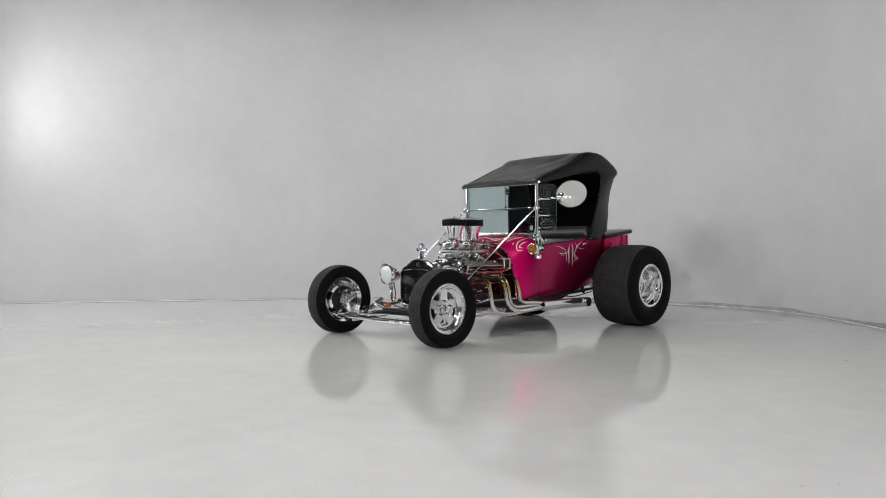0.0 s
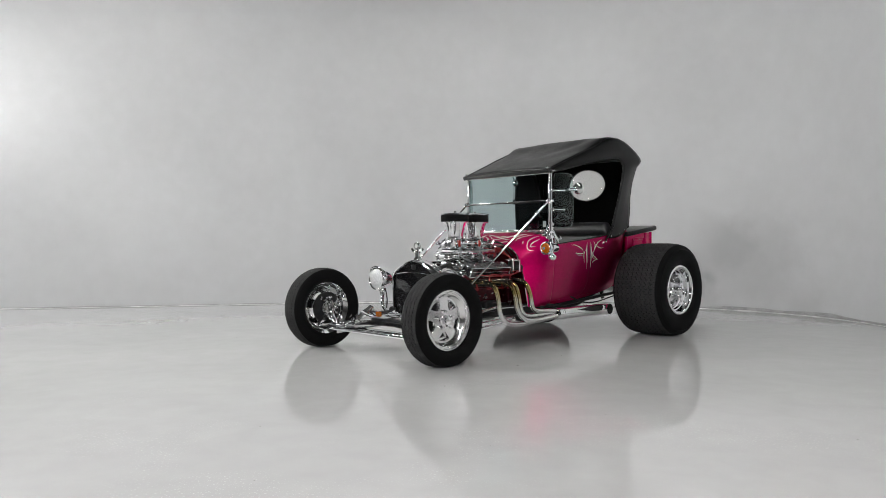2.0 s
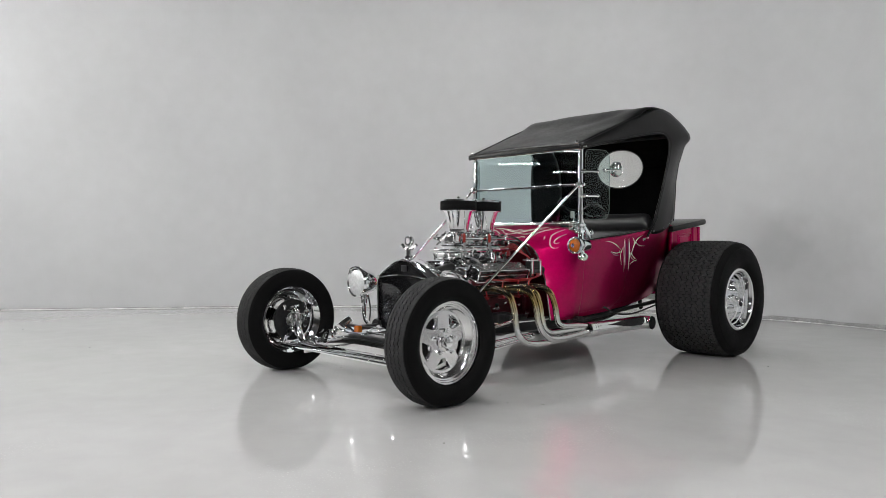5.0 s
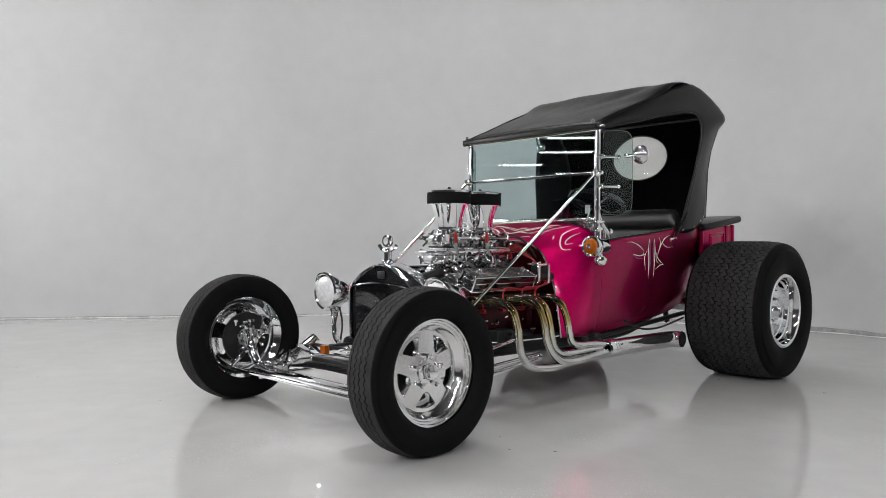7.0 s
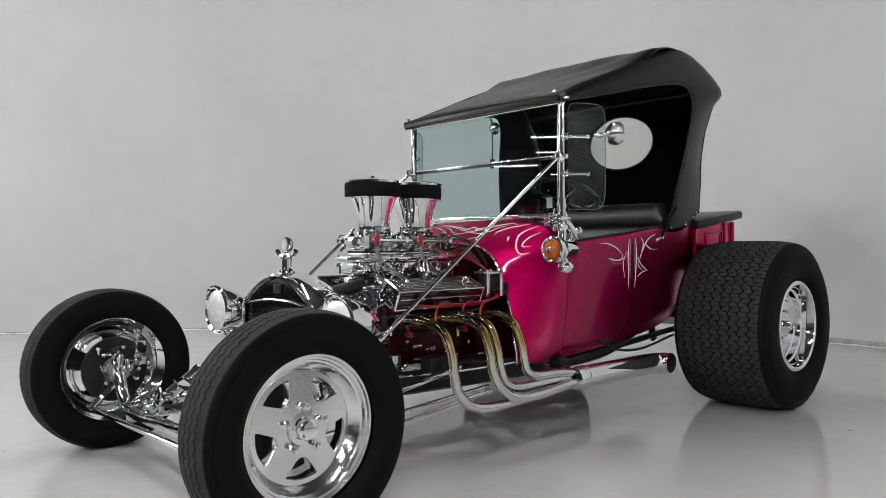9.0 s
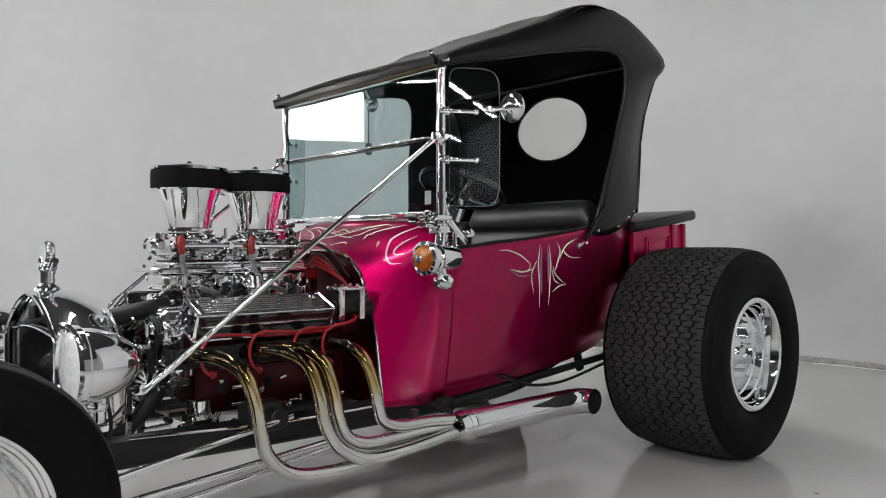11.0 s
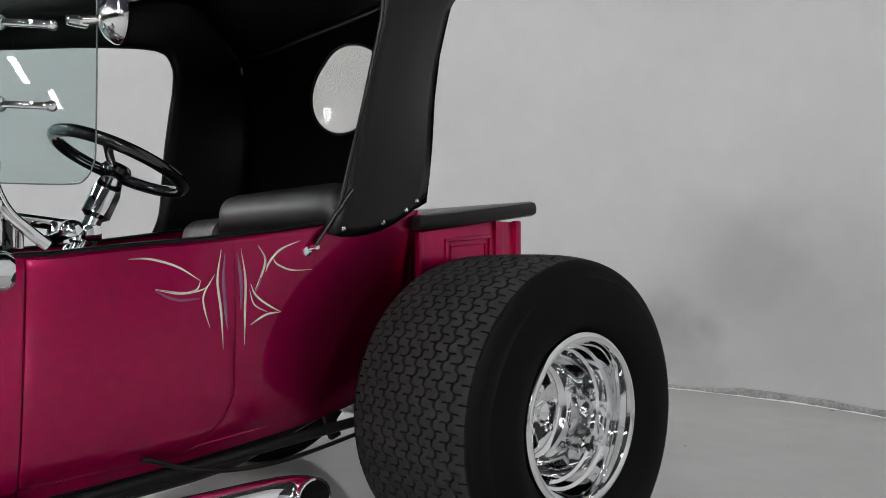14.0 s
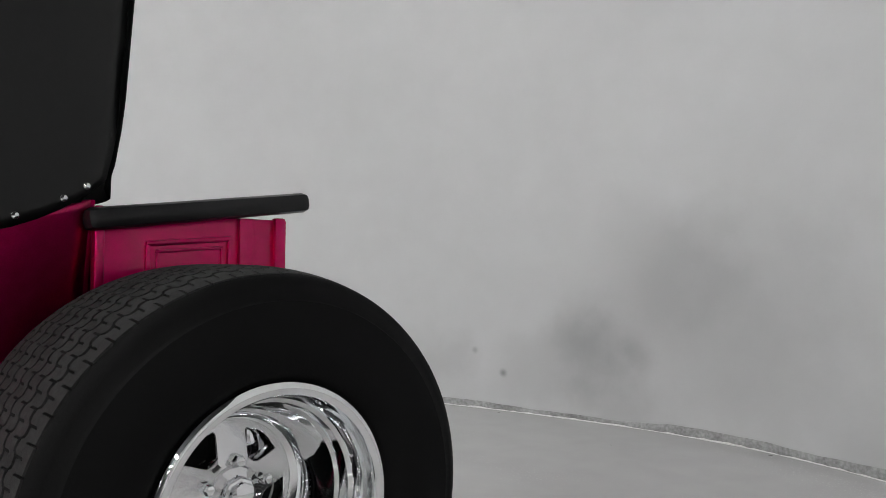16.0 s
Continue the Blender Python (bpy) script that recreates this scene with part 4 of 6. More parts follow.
def carburettor(y):
    top = under("carburettor", car)
    top["label"] = "chrome four-barrel carburettor"
    part("base_plate", box(0, y, 0.768, 0.16, 0.16, 0.014, 0.003), CASTALU, top)
    part("gasket", box(0, y, 0.778, 0.15, 0.15, 0.010, 0.002), SATIN, top, "black gasket")
    for sx in BOTH:
        part("choke_housing", merge(rod((sx * 0.06, y + 0.02, 0.822), (sx * 0.092, y + 0.02, 0.822), 0.022, 18), rod((sx * 0.09, y + 0.02, 0.822), (sx * 0.097, y + 0.02, 0.822), 0.013, 8)), CASTALU, top)
        hardware(int(y * 100) + sx, (sx * 0.10 - 0.012, y - 0.11, 0.785), (sx * 0.10 + 0.012, y + 0.11, 0.855), 26, 0.011, CHROME, top)
        hardware(int(y * 300) + sx, (sx * 0.095 - 0.012, y - 0.11, 0.782), (sx * 0.095 + 0.012, y + 0.11, 0.85), 16, 0.012, SATIN, top)
    part("main_body", box(0, y, 0.812, 0.125, 0.10, 0.075, 0.008), CHROME, top)
    part("air_horn", lathe([(0.05, 0.845), (0.078, 0.85), (0.082, 0.862), (0.070, 0.868), (0.066, 0.872)], (0, y, 0), (0, y, 1), 32), CHROME, top)
    for d in BOTH:
        part("float_bowl", merge(box(0, y + d * 0.078, 0.812, 0.115, 0.045, 0.06, 0.012), box(0, y + d * 0.103, 0.812, 0.085, 0.010, 0.04, 0.004)), POLISHED, top)
        for sx in BOTH:
            part("bowl_screw", rod((sx * 0.045, y + d * 0.10, 0.832), (sx * 0.045, y + d * 0.112, 0.832), 0.006, 6), CHROME, top)
            part("fuel_fitting", merge(rod((sx * 0.055, y + d * 0.078, 0.825), (sx * 0.085, y + d * 0.078, 0.825), 0.011, 6), rod((sx * 0.085, y + d * 0.078, 0.825), (sx * 0.10, y + d * 0.078, 0.825), 0.008, 10)), CHROME, top)
    for sx in BOTH:
        part("linkage", merge(box(sx * 0.082, y + 0.01, 0.80, 0.006, 0.06, 0.035, 0.002), rod((sx * 0.065, y, 0.79), (sx * 0.105, y, 0.79), 0.006, 10), rod((sx * 0.088, y - 0.06, 0.785), (sx * 0.088, y + 0.06, 0.80), 0.004, 8), box(sx * 0.075, y - 0.03, 0.835, 0.02, 0.035, 0.025, 0.004), rod((sx * 0.07, y + 0.035, 0.815), (sx * 0.095, y + 0.035, 0.84), 0.012, 12)), CHROME, top)


def velocity_stack(y):
    top = under("air_scoop", car)
    top["label"] = "tall flared chrome air stack with black foam filter"
    part("trumpet", lathe([(0.062, 0.860), (0.067, 0.866), (0.068, 0.885), (0.073, 0.92), (0.083, 0.96), (0.094, 0.99), (0.100, 1.004), (0.094, 1.004)], (0, y, 0), (0, y, 1), 48), CHROME, top)
    part("stack_band", lathe([(0.068, 0.868), (0.073, 0.871), (0.073, 0.879), (0.069, 0.882)], (0, y, 0), (0, y, 1), 48), CHROME, top)
    part("filter", lathe([(0.090, 1.000), (0.111, 1.000), (0.115, 1.006), (0.115, 1.054), (0.111, 1.060), (0, 1.060)], (0, y, 0), (0, y, 1), 48), FOAM, top, "black foam filter ring")
    part("filter_base", lathe([(0.094, 0.996), (0.113, 0.996), (0.115, 1.001), (0.094, 1.003)], (0, y, 0), (0, y, 1), 48), CHROME, top)
    part("lid", lathe([(0.112, 1.057), (0.118, 1.059), (0.118, 1.067), (0.106, 1.073), (0.02, 1.077), (0.0, 1.077)], (0, y, 0), (0, y, 1), 48), CHROME, top, "chrome lid")
    part("lid_nut", lathe([(0.012, 1.073), (0.012, 1.082), (0.006, 1.090), (0, 1.090)], (0, y, 0), (0, y, 1), 12), CHROME, top)


for y in (0.803, 1.032):
    carburettor(y)
    velocity_stack(y)
twin("fuel_log", lambda: merge(rod((0.115, 0.70, 0.825), (0.115, 1.14, 0.825), 0.009, 14), *[rod((0.098, yy, 0.825), (0.125, yy, 0.825), 0.012, 6) for yy in (0.725, 0.881, 0.968, 1.124)]), CHROME, label="chrome fuel line")
part("throttle_rod", rod((0.105, 0.74, 0.772), (0.105, 1.14, 0.775), 0.005, 10), CHROME, car)
part("fuel_regulator", merge(box(0.11, 0.665, 0.82, 0.05, 0.045, 0.05, 0.008), rod((0.11, 0.665, 0.84), (0.11, 0.665, 0.862), 0.016, 16), rod((0.11, 0.63, 0.82), (0.11, 0.66, 0.82), 0.02, 16)), CHROME, car)
for y in (0.715, 0.94):
    part("fuel_filter", lathe([(0.004, 0.798), (0.008, 0.803), (0.0095, 0.808), (0.0095, 0.842), (0.007, 0.848), (0.004, 0.856)], (0.142, y, 0), (0.142, y, 1), 16), FILTER, car, "small orange-red inline fuel filter")
    part("fuel_hose", tube([(0.142, y, 0.80), (0.145, y + 0.005, 0.76), (0.155, y + 0.03, 0.715), (0.17, y + 0.08, 0.69), (0.16, y + 0.12, 0.675)], 0.008, 10), BRAID, car, "grey braided fuel hose")
part("oil_breather", merge(rod((0.17, 0.93, 0.665), (0.17, 0.93, 0.70), 0.020, 16), rod((0.17, 0.93, 0.695), (0.17, 0.93, 0.735), 0.030, 20, 0.024)), CHROME, car)
part("thermostat_housing", merge(rod((0, 0.71, 0.60), (0, 0.71, 0.67), 0.035, 20), box(0.0, 0.71, 0.665, 0.08, 0.06, 0.03, 0.01)), CHROME, car)
part("upper_hose", tube([(0.06, 0.505, 0.612), (0.06, 0.56, 0.622), (0.055, 0.65, 0.638), (0.04, 0.735, 0.652)], 0.027, 18), HOSE, car, "thick black radiator hose")
part("hose_clamp", rod((0.043, 0.708, 0.6475), (0.040, 0.722, 0.6500), 0.0295, 20), CHROME, car)
part("water_outlet", merge(tube([(0.045, 0.72, 0.65), (0.03, 0.76, 0.655), (0.0, 0.77, 0.63)], 0.024, 14), rod((0.05, 0.66, 0.676), (0.02, 0.76, 0.684), 0.007)), CHROME, car, "chrome water outlet")
for sx in BOTH:
    hardware(40 + sx, (sx * 0.15 - 0.03, 0.72, 0.655), (sx * 0.15 + 0.03, 1.10, 0.735), 34, 0.013, CHROME, car)
    hardware(50 + sx, (sx * 0.14 - 0.03, 0.72, 0.65), (sx * 0.14 + 0.03, 1.12, 0.735), 22, 0.015, SATIN, car)
    hardware(60 + sx, (sx * 0.20 - 0.08, 0.62, 0.40), (sx * 0.20 + 0.06, 0.70, 0.60), 34, 0.018, CHROME, car)
    hardware(70 + sx, (sx * 0.20 - 0.08, 0.61, 0.34), (sx * 0.20 + 0.06, 0.70, 0.60), 26, 0.020, SATIN, car)
    hardware(80 + sx, (sx * 0.21 - 0.03, 0.72, 0.25), (sx * 0.21 + 0.03, 1.18, 0.44), 22, 0.017, CHROME, car)
# front drive
part("water_pump", merge(rod((0, 0.64, 0.47), (0, 0.74, 0.47), 0.06, 24), box(0, 0.72, 0.46, 0.22, 0.05, 0.10, 0.02)), CHROME, car)
for (x, z, r) in ((0, 0.47, 0.075), (0, 0.30, 0.085), (0.17, 0.585, 0.04)):
    part("pulley", lathe([(0, 0.605), (0.02, 0.603), (r * 0.7, 0.610), (r, 0.606), (r - 0.010, 0.618), (r, 0.630), (0, 0.632)], (x, 0, z), (x, 1, z), 32), CHROME, car, "chrome belt pulley")
belt = [(0.085, 0.30), (0.06, 0.24), (0, 0.215), (-0.06, 0.24), (-0.085, 0.30), (-0.075, 0.47), (-0.05, 0.53), (0.14, 0.615), (0.185, 0.62), (0.208, 0.58), (0.15, 0.45), (0.085, 0.30)]
part("belt", tube([(x, 0.618, z) for x, z in belt], 0.007, 6, 4), HOSE, car, "black drive belt")
part("alternator", merge(rod((0.17, 0.635, 0.585), (0.17, 0.75, 0.585), 0.065, 28), rod((0.17, 0.63, 0.585), (0.17, 0.64, 0.585), 0.05, 24), *[rod((0.17 + 0.058 * math.cos(a), 0.64, 0.585 + 0.058 * math.sin(a)), (0.17 + 0.058 * math.cos(a), 0.745, 0.585 + 0.058 * math.sin(a)), 0.010, 8) for a in (0.4, 1.6, 2.8, 4.0, 5.2)]), CHROME, car, "chrome alternator")
part("alternator_bracket", merge(rod((0.17, 0.65, 0.53), (0.10, 0.70, 0.47), 0.012), rod((0.21, 0.65, 0.62), (0.06, 0.70, 0.64), 0.009)), CHROME, car)
fan = under("fan", car)
fan["label"] = "chrome engine fan"
for a in [math.pi / 3 * k for k in range(6)]:
    part("blade", box(0.10 * math.cos(a), 0.592, 0.47 + 0.10 * math.sin(a), 0.15, 0.006, 0.05, 0.002, Matrix.Rotation(-a, 4, "Y") @ Matrix.Rotation(0.4, 4, "X")), CHROME, fan)
part("hub", rod((0, 0.585, 0.47), (0, 0.61, 0.47), 0.03), CHROME, fan)
part("fuel_pump", merge(box(0.19, 0.74, 0.315, 0.07, 0.07, 0.06, 0.01), rod((0.20, 0.74, 0.34), (0.20, 0.74, 0.385), 0.034, 20), rod((0.23, 0.70, 0.32), (0.25, 0.66, 0.32), 0.011)), CHROME, car, "chrome fuel pump")
part("steering_box", merge(box(0.30, 0.88, 0.33, 0.07, 0.12, 0.09, 0.015), rod((0.33, 0.90, 0.33), (0.38, 0.90, 0.33), 0.03)), SATIN, car)
part("starter", rod((0.20, 0.98, 0.30), (0.20, 1.20, 0.30), 0.04, 20), SATIN, car)
part("oil_filter", rod((0.17, 0.86, 0.24), (0.17, 0.86, 0.33), 0.042, 24), LAMPBODY, car)
part("lower_hose", tube([(0.12, 0.46, 0.33), (0.15, 0.55, 0.32), (0.14, 0.64, 0.40), (0.08, 0.69, 0.44)], 0.022, 14), HOSE, car)
for yy in (0.83, 0.98, 1.13):
    part("core_plug", rod((0.168, yy, 0.40), (0.174, yy, 0.40), 0.018, 16), DARKHOLE, car)
part("brake_line", tube([(0.31, 0.50, 0.33), (0.33, 0.9, 0.31), (0.34, 1.3, 0.31), (0.35, 1.8, 0.33)], 0.004, 6), CHROME, car)
# ignition
dist = under("distributor", car)
dist["label"] = "chrome distributor with red cap and red wires"
part("body", lathe([(0.03, 0.60), (0.03, 0.66), (0.05, 0.675), (0.05, 0.715)], (0, 1.215, 0), (0, 1.215, 1), 24), CHROME, dist)
part("cap", lathe([(0.052, 0.713), (0.056, 0.72), (0.052, 0.755), (0.03, 0.765), (0, 0.768)], (0, 1.215, 0), (0, 1.215, 1), 24), REDWIRE, dist, "red distributor cap")
PLUGS = (0.711, 0.852, 0.992, 1.092)
for s in BOTH:
    for k, y in enumerate(PLUGS):
        a = 0.6 + 0.5 * k
        w = part("plug_wire", tube([(s * 0.035 * math.cos(a), 1.215 + 0.03 * math.sin(a), 0.765), (s * 0.07, 1.22, 0.80 - 0.012 * k), (s * (0.15 + 0.02 * k), 1.25, 0.745 - 0.015 * k), (s * 0.27, 1.26 - 0.01 * k, 0.615), (s * 0.335, 1.20 + 0.2 * (y - 1.12) * (y < 1.1), 0.574 + 0.006 * k), (s * 0.345, 0.5 * (1.15 + y), 0.566 + 0.005 * k), (s * 0.356, y + 0.012, 0.580), (s * 0.372, y - 0.034, 0.564), (s * 0.380, y - 0.049, 0.528), (s * 0.374, y - 0.036, 0.492), (s * 0.350, y, 0.472), (s * 0.315, y + 0.022, 0.469)], 0.0042, 8, 6), REDWIRE, car, "red spark plug wire", 60)
        part("plug_boot", rod((s * 0.352, y - 0.002, 0.472), (s * 0.28, y + 0.035, 0.467), 0.0095, 10), REDWIRE, w, "red rubber boot")
part("coil", merge(rod((-0.12, 1.24, 0.68), (-0.12, 1.24, 0.80), 0.028, 20), rod((-0.12, 1.24, 0.80), (-0.12, 1.24, 0.83), 0.012, 12)), CHROME, car)
part("black_wiring", merge(tube([(0.02, 1.21, 0.77), (0.06, 1.19, 0.83), (0.14, 1.21, 0.82), (0.18, 1.27, 0.76)], 0.004, 6), tube([(0.05, 1.10, 0.80), (0.10, 1.16, 0.845), (0.16, 1.22, 0.81), (0.2, 1.27, 0.72)], 0.004, 6), tube([(0.0, 1.22, 0.76), (0.09, 1.22, 0.80), (0.16, 1.24, 0.75), (0.22, 1.27, 0.66)], 0.004, 6)), HOSE, car, "black wiring by the firewall")
part("master_cylinder", merge(box(0.275, 1.205, 0.662, 0.05, 0.09, 0.045, 0.008), rod((0.275, 1.15, 0.625), (0.275, 1.30, 0.625), 0.026, 20), rod((0.275, 1.18, 0.60), (0.30, 1.17, 0.585), 0.008)), SATIN, car, "dark brake master cylinder on the firewall")
part("master_lid", merge(box(0.275, 1.205, 0.690, 0.07, 0.112, 0.012, 0.003), *[rod((0.275 + q * 0.02, 1.205 + e * 0.03, 0.694), (0.275 + q * 0.02, 1.205 + e * 0.03, 0.704), 0.006, 6) for q in BOTH for e in BOTH]), POLISHED, car, "polished reservoir lid")
for yy in (1.165, 1.245):
    part("master_bracket", box(0.306, yy, 0.640, 0.008, 0.022, 0.10, 0.003), POLISHED, car, "bright bracket leg")

# --- exhaust ---
for s in BOTH:
    ex = under("exhaust_header", car)
    ex["label"] = "four-into-one exhaust header tinted gold by heat"
    shapes = (
        [(0.27, 0.66, 0.515), (0.36, 0.655, 0.532), (0.45, 0.683, 0.53), (0.515, 0.712, 0.497), (0.532, 0.735, 0.425), (0.533, 0.750, 0.345), (0.531, 0.775, 0.275), (0.528, 0.85, 0.215), (0.526, 0.98, 0.197), (0.525, 1.15, 0.205), (0.525, 1.32, 0.215), (0.530, 1.47, 0.228)],
        [(0.27, 0.83, 0.512), (0.36, 0.835, 0.53), (0.46, 0.873, 0.528), (0.515, 0.905, 0.495), (0.535, 0.928, 0.415), (0.538, 0.945, 0.335), (0.54, 0.99, 0.265), (0.545, 1.07, 0.22), (0.552, 1.18, 0.216), (0.552, 1.32, 0.226), (0.545, 1.47, 0.238)],
        [(0.27, 0.90, 0.512), (0.36, 0.90, 0.53), (0.46, 0.932, 0.53), (0.505, 0.963, 0.495), (0.52, 0.985, 0.42), (0.522, 0.999, 0.35), (0.522, 1.03, 0.285), (0.52, 1.10, 0.252), (0.52, 1.20, 0.250), (0.522, 1.33, 0.254), (0.527, 1.47, 0.255)],
        [(0.27, 1.07, 0.512), (0.36, 1.065, 0.53), (0.46, 1.078, 0.528), (0.505, 1.100, 0.495), (0.52, 1.126, 0.42), (0.522, 1.140, 0.36), (0.522, 1.16, 0.31), (0.525, 1.22, 0.284), (0.528, 1.34, 0.279), (0.532, 1.47, 0.265)],
    )
    for pts in shapes:
        b = tube(pts, 0.0188, 18, 8)
        part("header_pipe", b if s > 0 else mirror(b), HEATSHADE, ex)
    b = merge(box(0.285, 0.88, 0.515, 0.014, 0.52, 0.055, 0.004), *[rod((0.29, yy, 0.515), (0.30, yy, 0.515), 0.030, 20) for yy in (0.66, 0.83, 0.90, 1.07)])
    part("flange", b if s > 0 else mirror(b), DARKHOLE, ex, "dark iron port flange")
    c = under("side_pipe", car)
    c["label"] = "chrome side exhaust pipe with dark open end"
    b = merge(lathe([(0.030, 0.0), (0.045, 0.004), (0.049, 0.03), (0.047, 0.07), (0.046, 0.10)], (0.534, 1.44, 0.245), (0.5405, 1.84, 0.249), 32), tube([(0.5355, 1.53, 0.246), (0.5405, 1.84, 0.249), (0.543, 1.95, 0.2505), (0.548, 2.01, 0.251), (0.562, 2.052, 0.2515), (0.588, 2.074, 0.252), (0.612, 2.078, 0.252)], 0.046, 28, 8, caps=False), lathe([(0.046, -0.004), (0.0475, 0.0), (0.046, 0.003), (0.041, 0.003), (0.041, -0.02)], (0.612, 2.078, 0.252), (0.712, 2.080, 0.252), 32))
    part("pipe", b if s > 0 else mirror(b), CHROME, c)
    # black disc that closes the pipe just inside its open end
    b = lathe([(0.0, -0.012), (0.042, -0.010), (0.0415, 0.002)], (0.612, 2.078, 0.252), (0.712, 2.080, 0.252), 32)
    part("pipe_mouth", b if s > 0 else mirror(b), FOAM, c, "black disc inside the pipe mouth")
    for y0 in (1.475, 1.50):
        b = lathe([(0.045, 0), (0.050, 0.001), (0.050, 0.010), (0.045, 0.011)], (0.534, y0, 0.246), (0.5342, y0 + 0.1, 0.2465), 32)
        part("clamp_band", b if s > 0 else mirror(b), CHROME, c)
    for b in (box(0.50, 1.30, 0.295, 0.03, 0.03, 0.05, 0.008), rod((0.50, 1.46, 0.285), (0.40, 1.46, 0.30), 0.008)):
        part("pipe_hanger", b if s > 0 else mirror(b), SATIN, c)

# --- rear axle and links ---
part("rear_axle", merge(rod((-0.6, 2.642, 0.414), (0.6, 2.642, 0.414), 0.045, 20), ball((0, 2.642, 0.414), 0.15, 24, 0.9), rod((0, 2.45, 0.40), (0, 2.69, 0.41), 0.06)), CHROME, car)
twin("rear_radius_rod", lambda: rod((0.40, 1.50, 0.285), (0.43, 2.45, 0.375), 0.014), SATIN, label="black rear radius rod")
twin("rear_lower_link", lambda: tube([(0.45, 1.74, 0.37), (0.45, 1.9, 0.315), (0.45, 2.1, 0.305), (0.44, 2.4, 0.345)], 0.006, 8), SATIN)
twin("rod_bracket", lambda: box(0.40, 2.26, 0.385, 0.02, 0.035, 0.13, 0.005, Matrix.Rotation(radians(18), 4, "X")), SATIN)
twin("rod_mount", lambda: box(0.42, 1.50, 0.295, 0.05, 0.06, 0.05, 0.01), SATIN)
twin("coil_over", lambda: merge(rod((0.38, 2.75, 0.40), (0.30, 2.68, 0.72), 0.025), *[lathe([(0.038, 0.008), (0.044, 0.0), (0.050, 0.008), (0.044, 0.016)], (0.374 - 0.0115 * k, 2.745 - 0.010 * k, 0.42 + 0.045 * k), (0.30, 2.68, 0.80), 20) for k in range(6)]), CHROME)

# --- body ---
COWL = [
    (1.302, [(0.345, 0.300), (0.327, 0.42), (0.302, 0.55), (0.266, 0.652), (0.222, 0.735), (0.145, 0.792), (0.07, 0.808), (0, 0.811)]),
    (1.378, [(0.380, 0.300), (0.386, 0.43), (0.382, 0.575), (0.368, 0.699), (0.341, 0.803), (0.240, 0.858), (0.105, 0.871), (0, 0.873)]),
    (1.455, [(0.405, 0.300), (0.432, 0.44), (0.446, 0.60), (0.452, 0.74), (0.443, 0.856), (0.32, 0.912), (0.14, 0.924), (0, 0.926)]),
    (1.550, [(0.409, 0.316), (0.415, 0.45), (0.411, 0.60), (0.397, 0.74), (0.452, 0.862), (0.36, 0.935), (0.16, 0.950), (0, 0.952)]),
]
TUB = [
    (1.378, [(0.395, 0.308), (0.415, 0.43), (0.433, 0.575), (0.441, 0.699), (0.443, 0.790)]),
    (1.455, [(0.405, 0.308), (0.432, 0.44), (0.446, 0.60), (0.452, 0.74), (0.452, 0.812)]),
    (1.55, [(0.412, 0.316), (0.444, 0.45), (0.462, 0.60), (0.470, 0.74), (0.472, 0.820)]),
    (1.70, [(0.420, 0.327), (0.455, 0.45), (0.477, 0.60), (0.487, 0.74), (0.490, 0.838)]),
    (1.85, [(0.424, 0.341), (0.462, 0.46), (0.486, 0.60), (0.499, 0.745), (0.503, 0.853)]),
    (2.05, [(0.428, 0.365), (0.472, 0.470), (0.497, 0.61), (0.513, 0.76), (0.520, 0.880)]),
    (2.20, [(0.432, 0.388), (0.474, 0.472), (0.499, 0.61), (0.518, 0.770), (0.531, 0.902)]),
    (2.35, [(0.424, 0.420), (0.462, 0.500), (0.486, 0.63), (0.512, 0.80), (0.535, 0.922)]),
    (2.47, [(0.400, 0.455), (0.436, 0.530), (0.462, 0.66), (0.490, 0.82), (0.517, 0.945)]),
]


def section(table, y):
    ys = [s[0] for s in table]
    out = []
    for k in range(len(table[0][1])):
        out.append((cubic(ys, [s[1][k][0] for s in table], y), cubic(ys, [s[1][k][1] for s in table], y)))
    return out


def cubic(xs, vs, x):
    """Smooth interpolation through (xs, vs)."""
    k = max(0, min(len(xs) - 2, int(np.searchsorted(xs, x) - 1)))
    h = xs[k + 1] - xs[k]
    t = (x - xs[k]) / h

    def slope(i):
        if 0 < i < len(xs) - 1:
            return (vs[i + 1] - vs[i - 1]) / (xs[i + 1] - xs[i - 1])
        i = min(max(i, 0), len(xs) - 2)
        return (vs[i + 1] - vs[i]) / (xs[i + 1] - xs[i])

    return (2 * t ** 3 - 3 * t * t + 1) * vs[k] + (t ** 3 - 2 * t * t + t) * h * slope(k) + (3 * t * t - 2 * t ** 3) * vs[k + 1] + (t ** 3 - t * t) * h * slope(k + 1)


def half_line(table, y, n=6):
    return [(p[0], y, p[1]) for p in smooth_line(section(table, y), n)]


def side_x(y, z):
    """The half width of the tub's side at a place along the car and a height."""
    line = half_line(TUB, y)
    for a, b in zip(line, line[1:]):
        if a[2] <= z <= b[2]:
            return a[0] + (b[0] - a[0]) * (z - a[2]) / max(1e-6, b[2] - a[2])
    return line[-1][0] if z > line[-1][2] else line[0][0]


def cowl_x(y, z):
    line = half_line(COWL, y)
    for a, b in zip(line, line[1:]):
        if a[2] <= z <= b[2]:
            return a[0] + (b[0] - a[0]) * (z - a[2]) / max(1e-6, b[2] - a[2])
    return line[-1][0]


def across(line):
    return [(-x, y, z) for x, y, z in line][::-1] + line


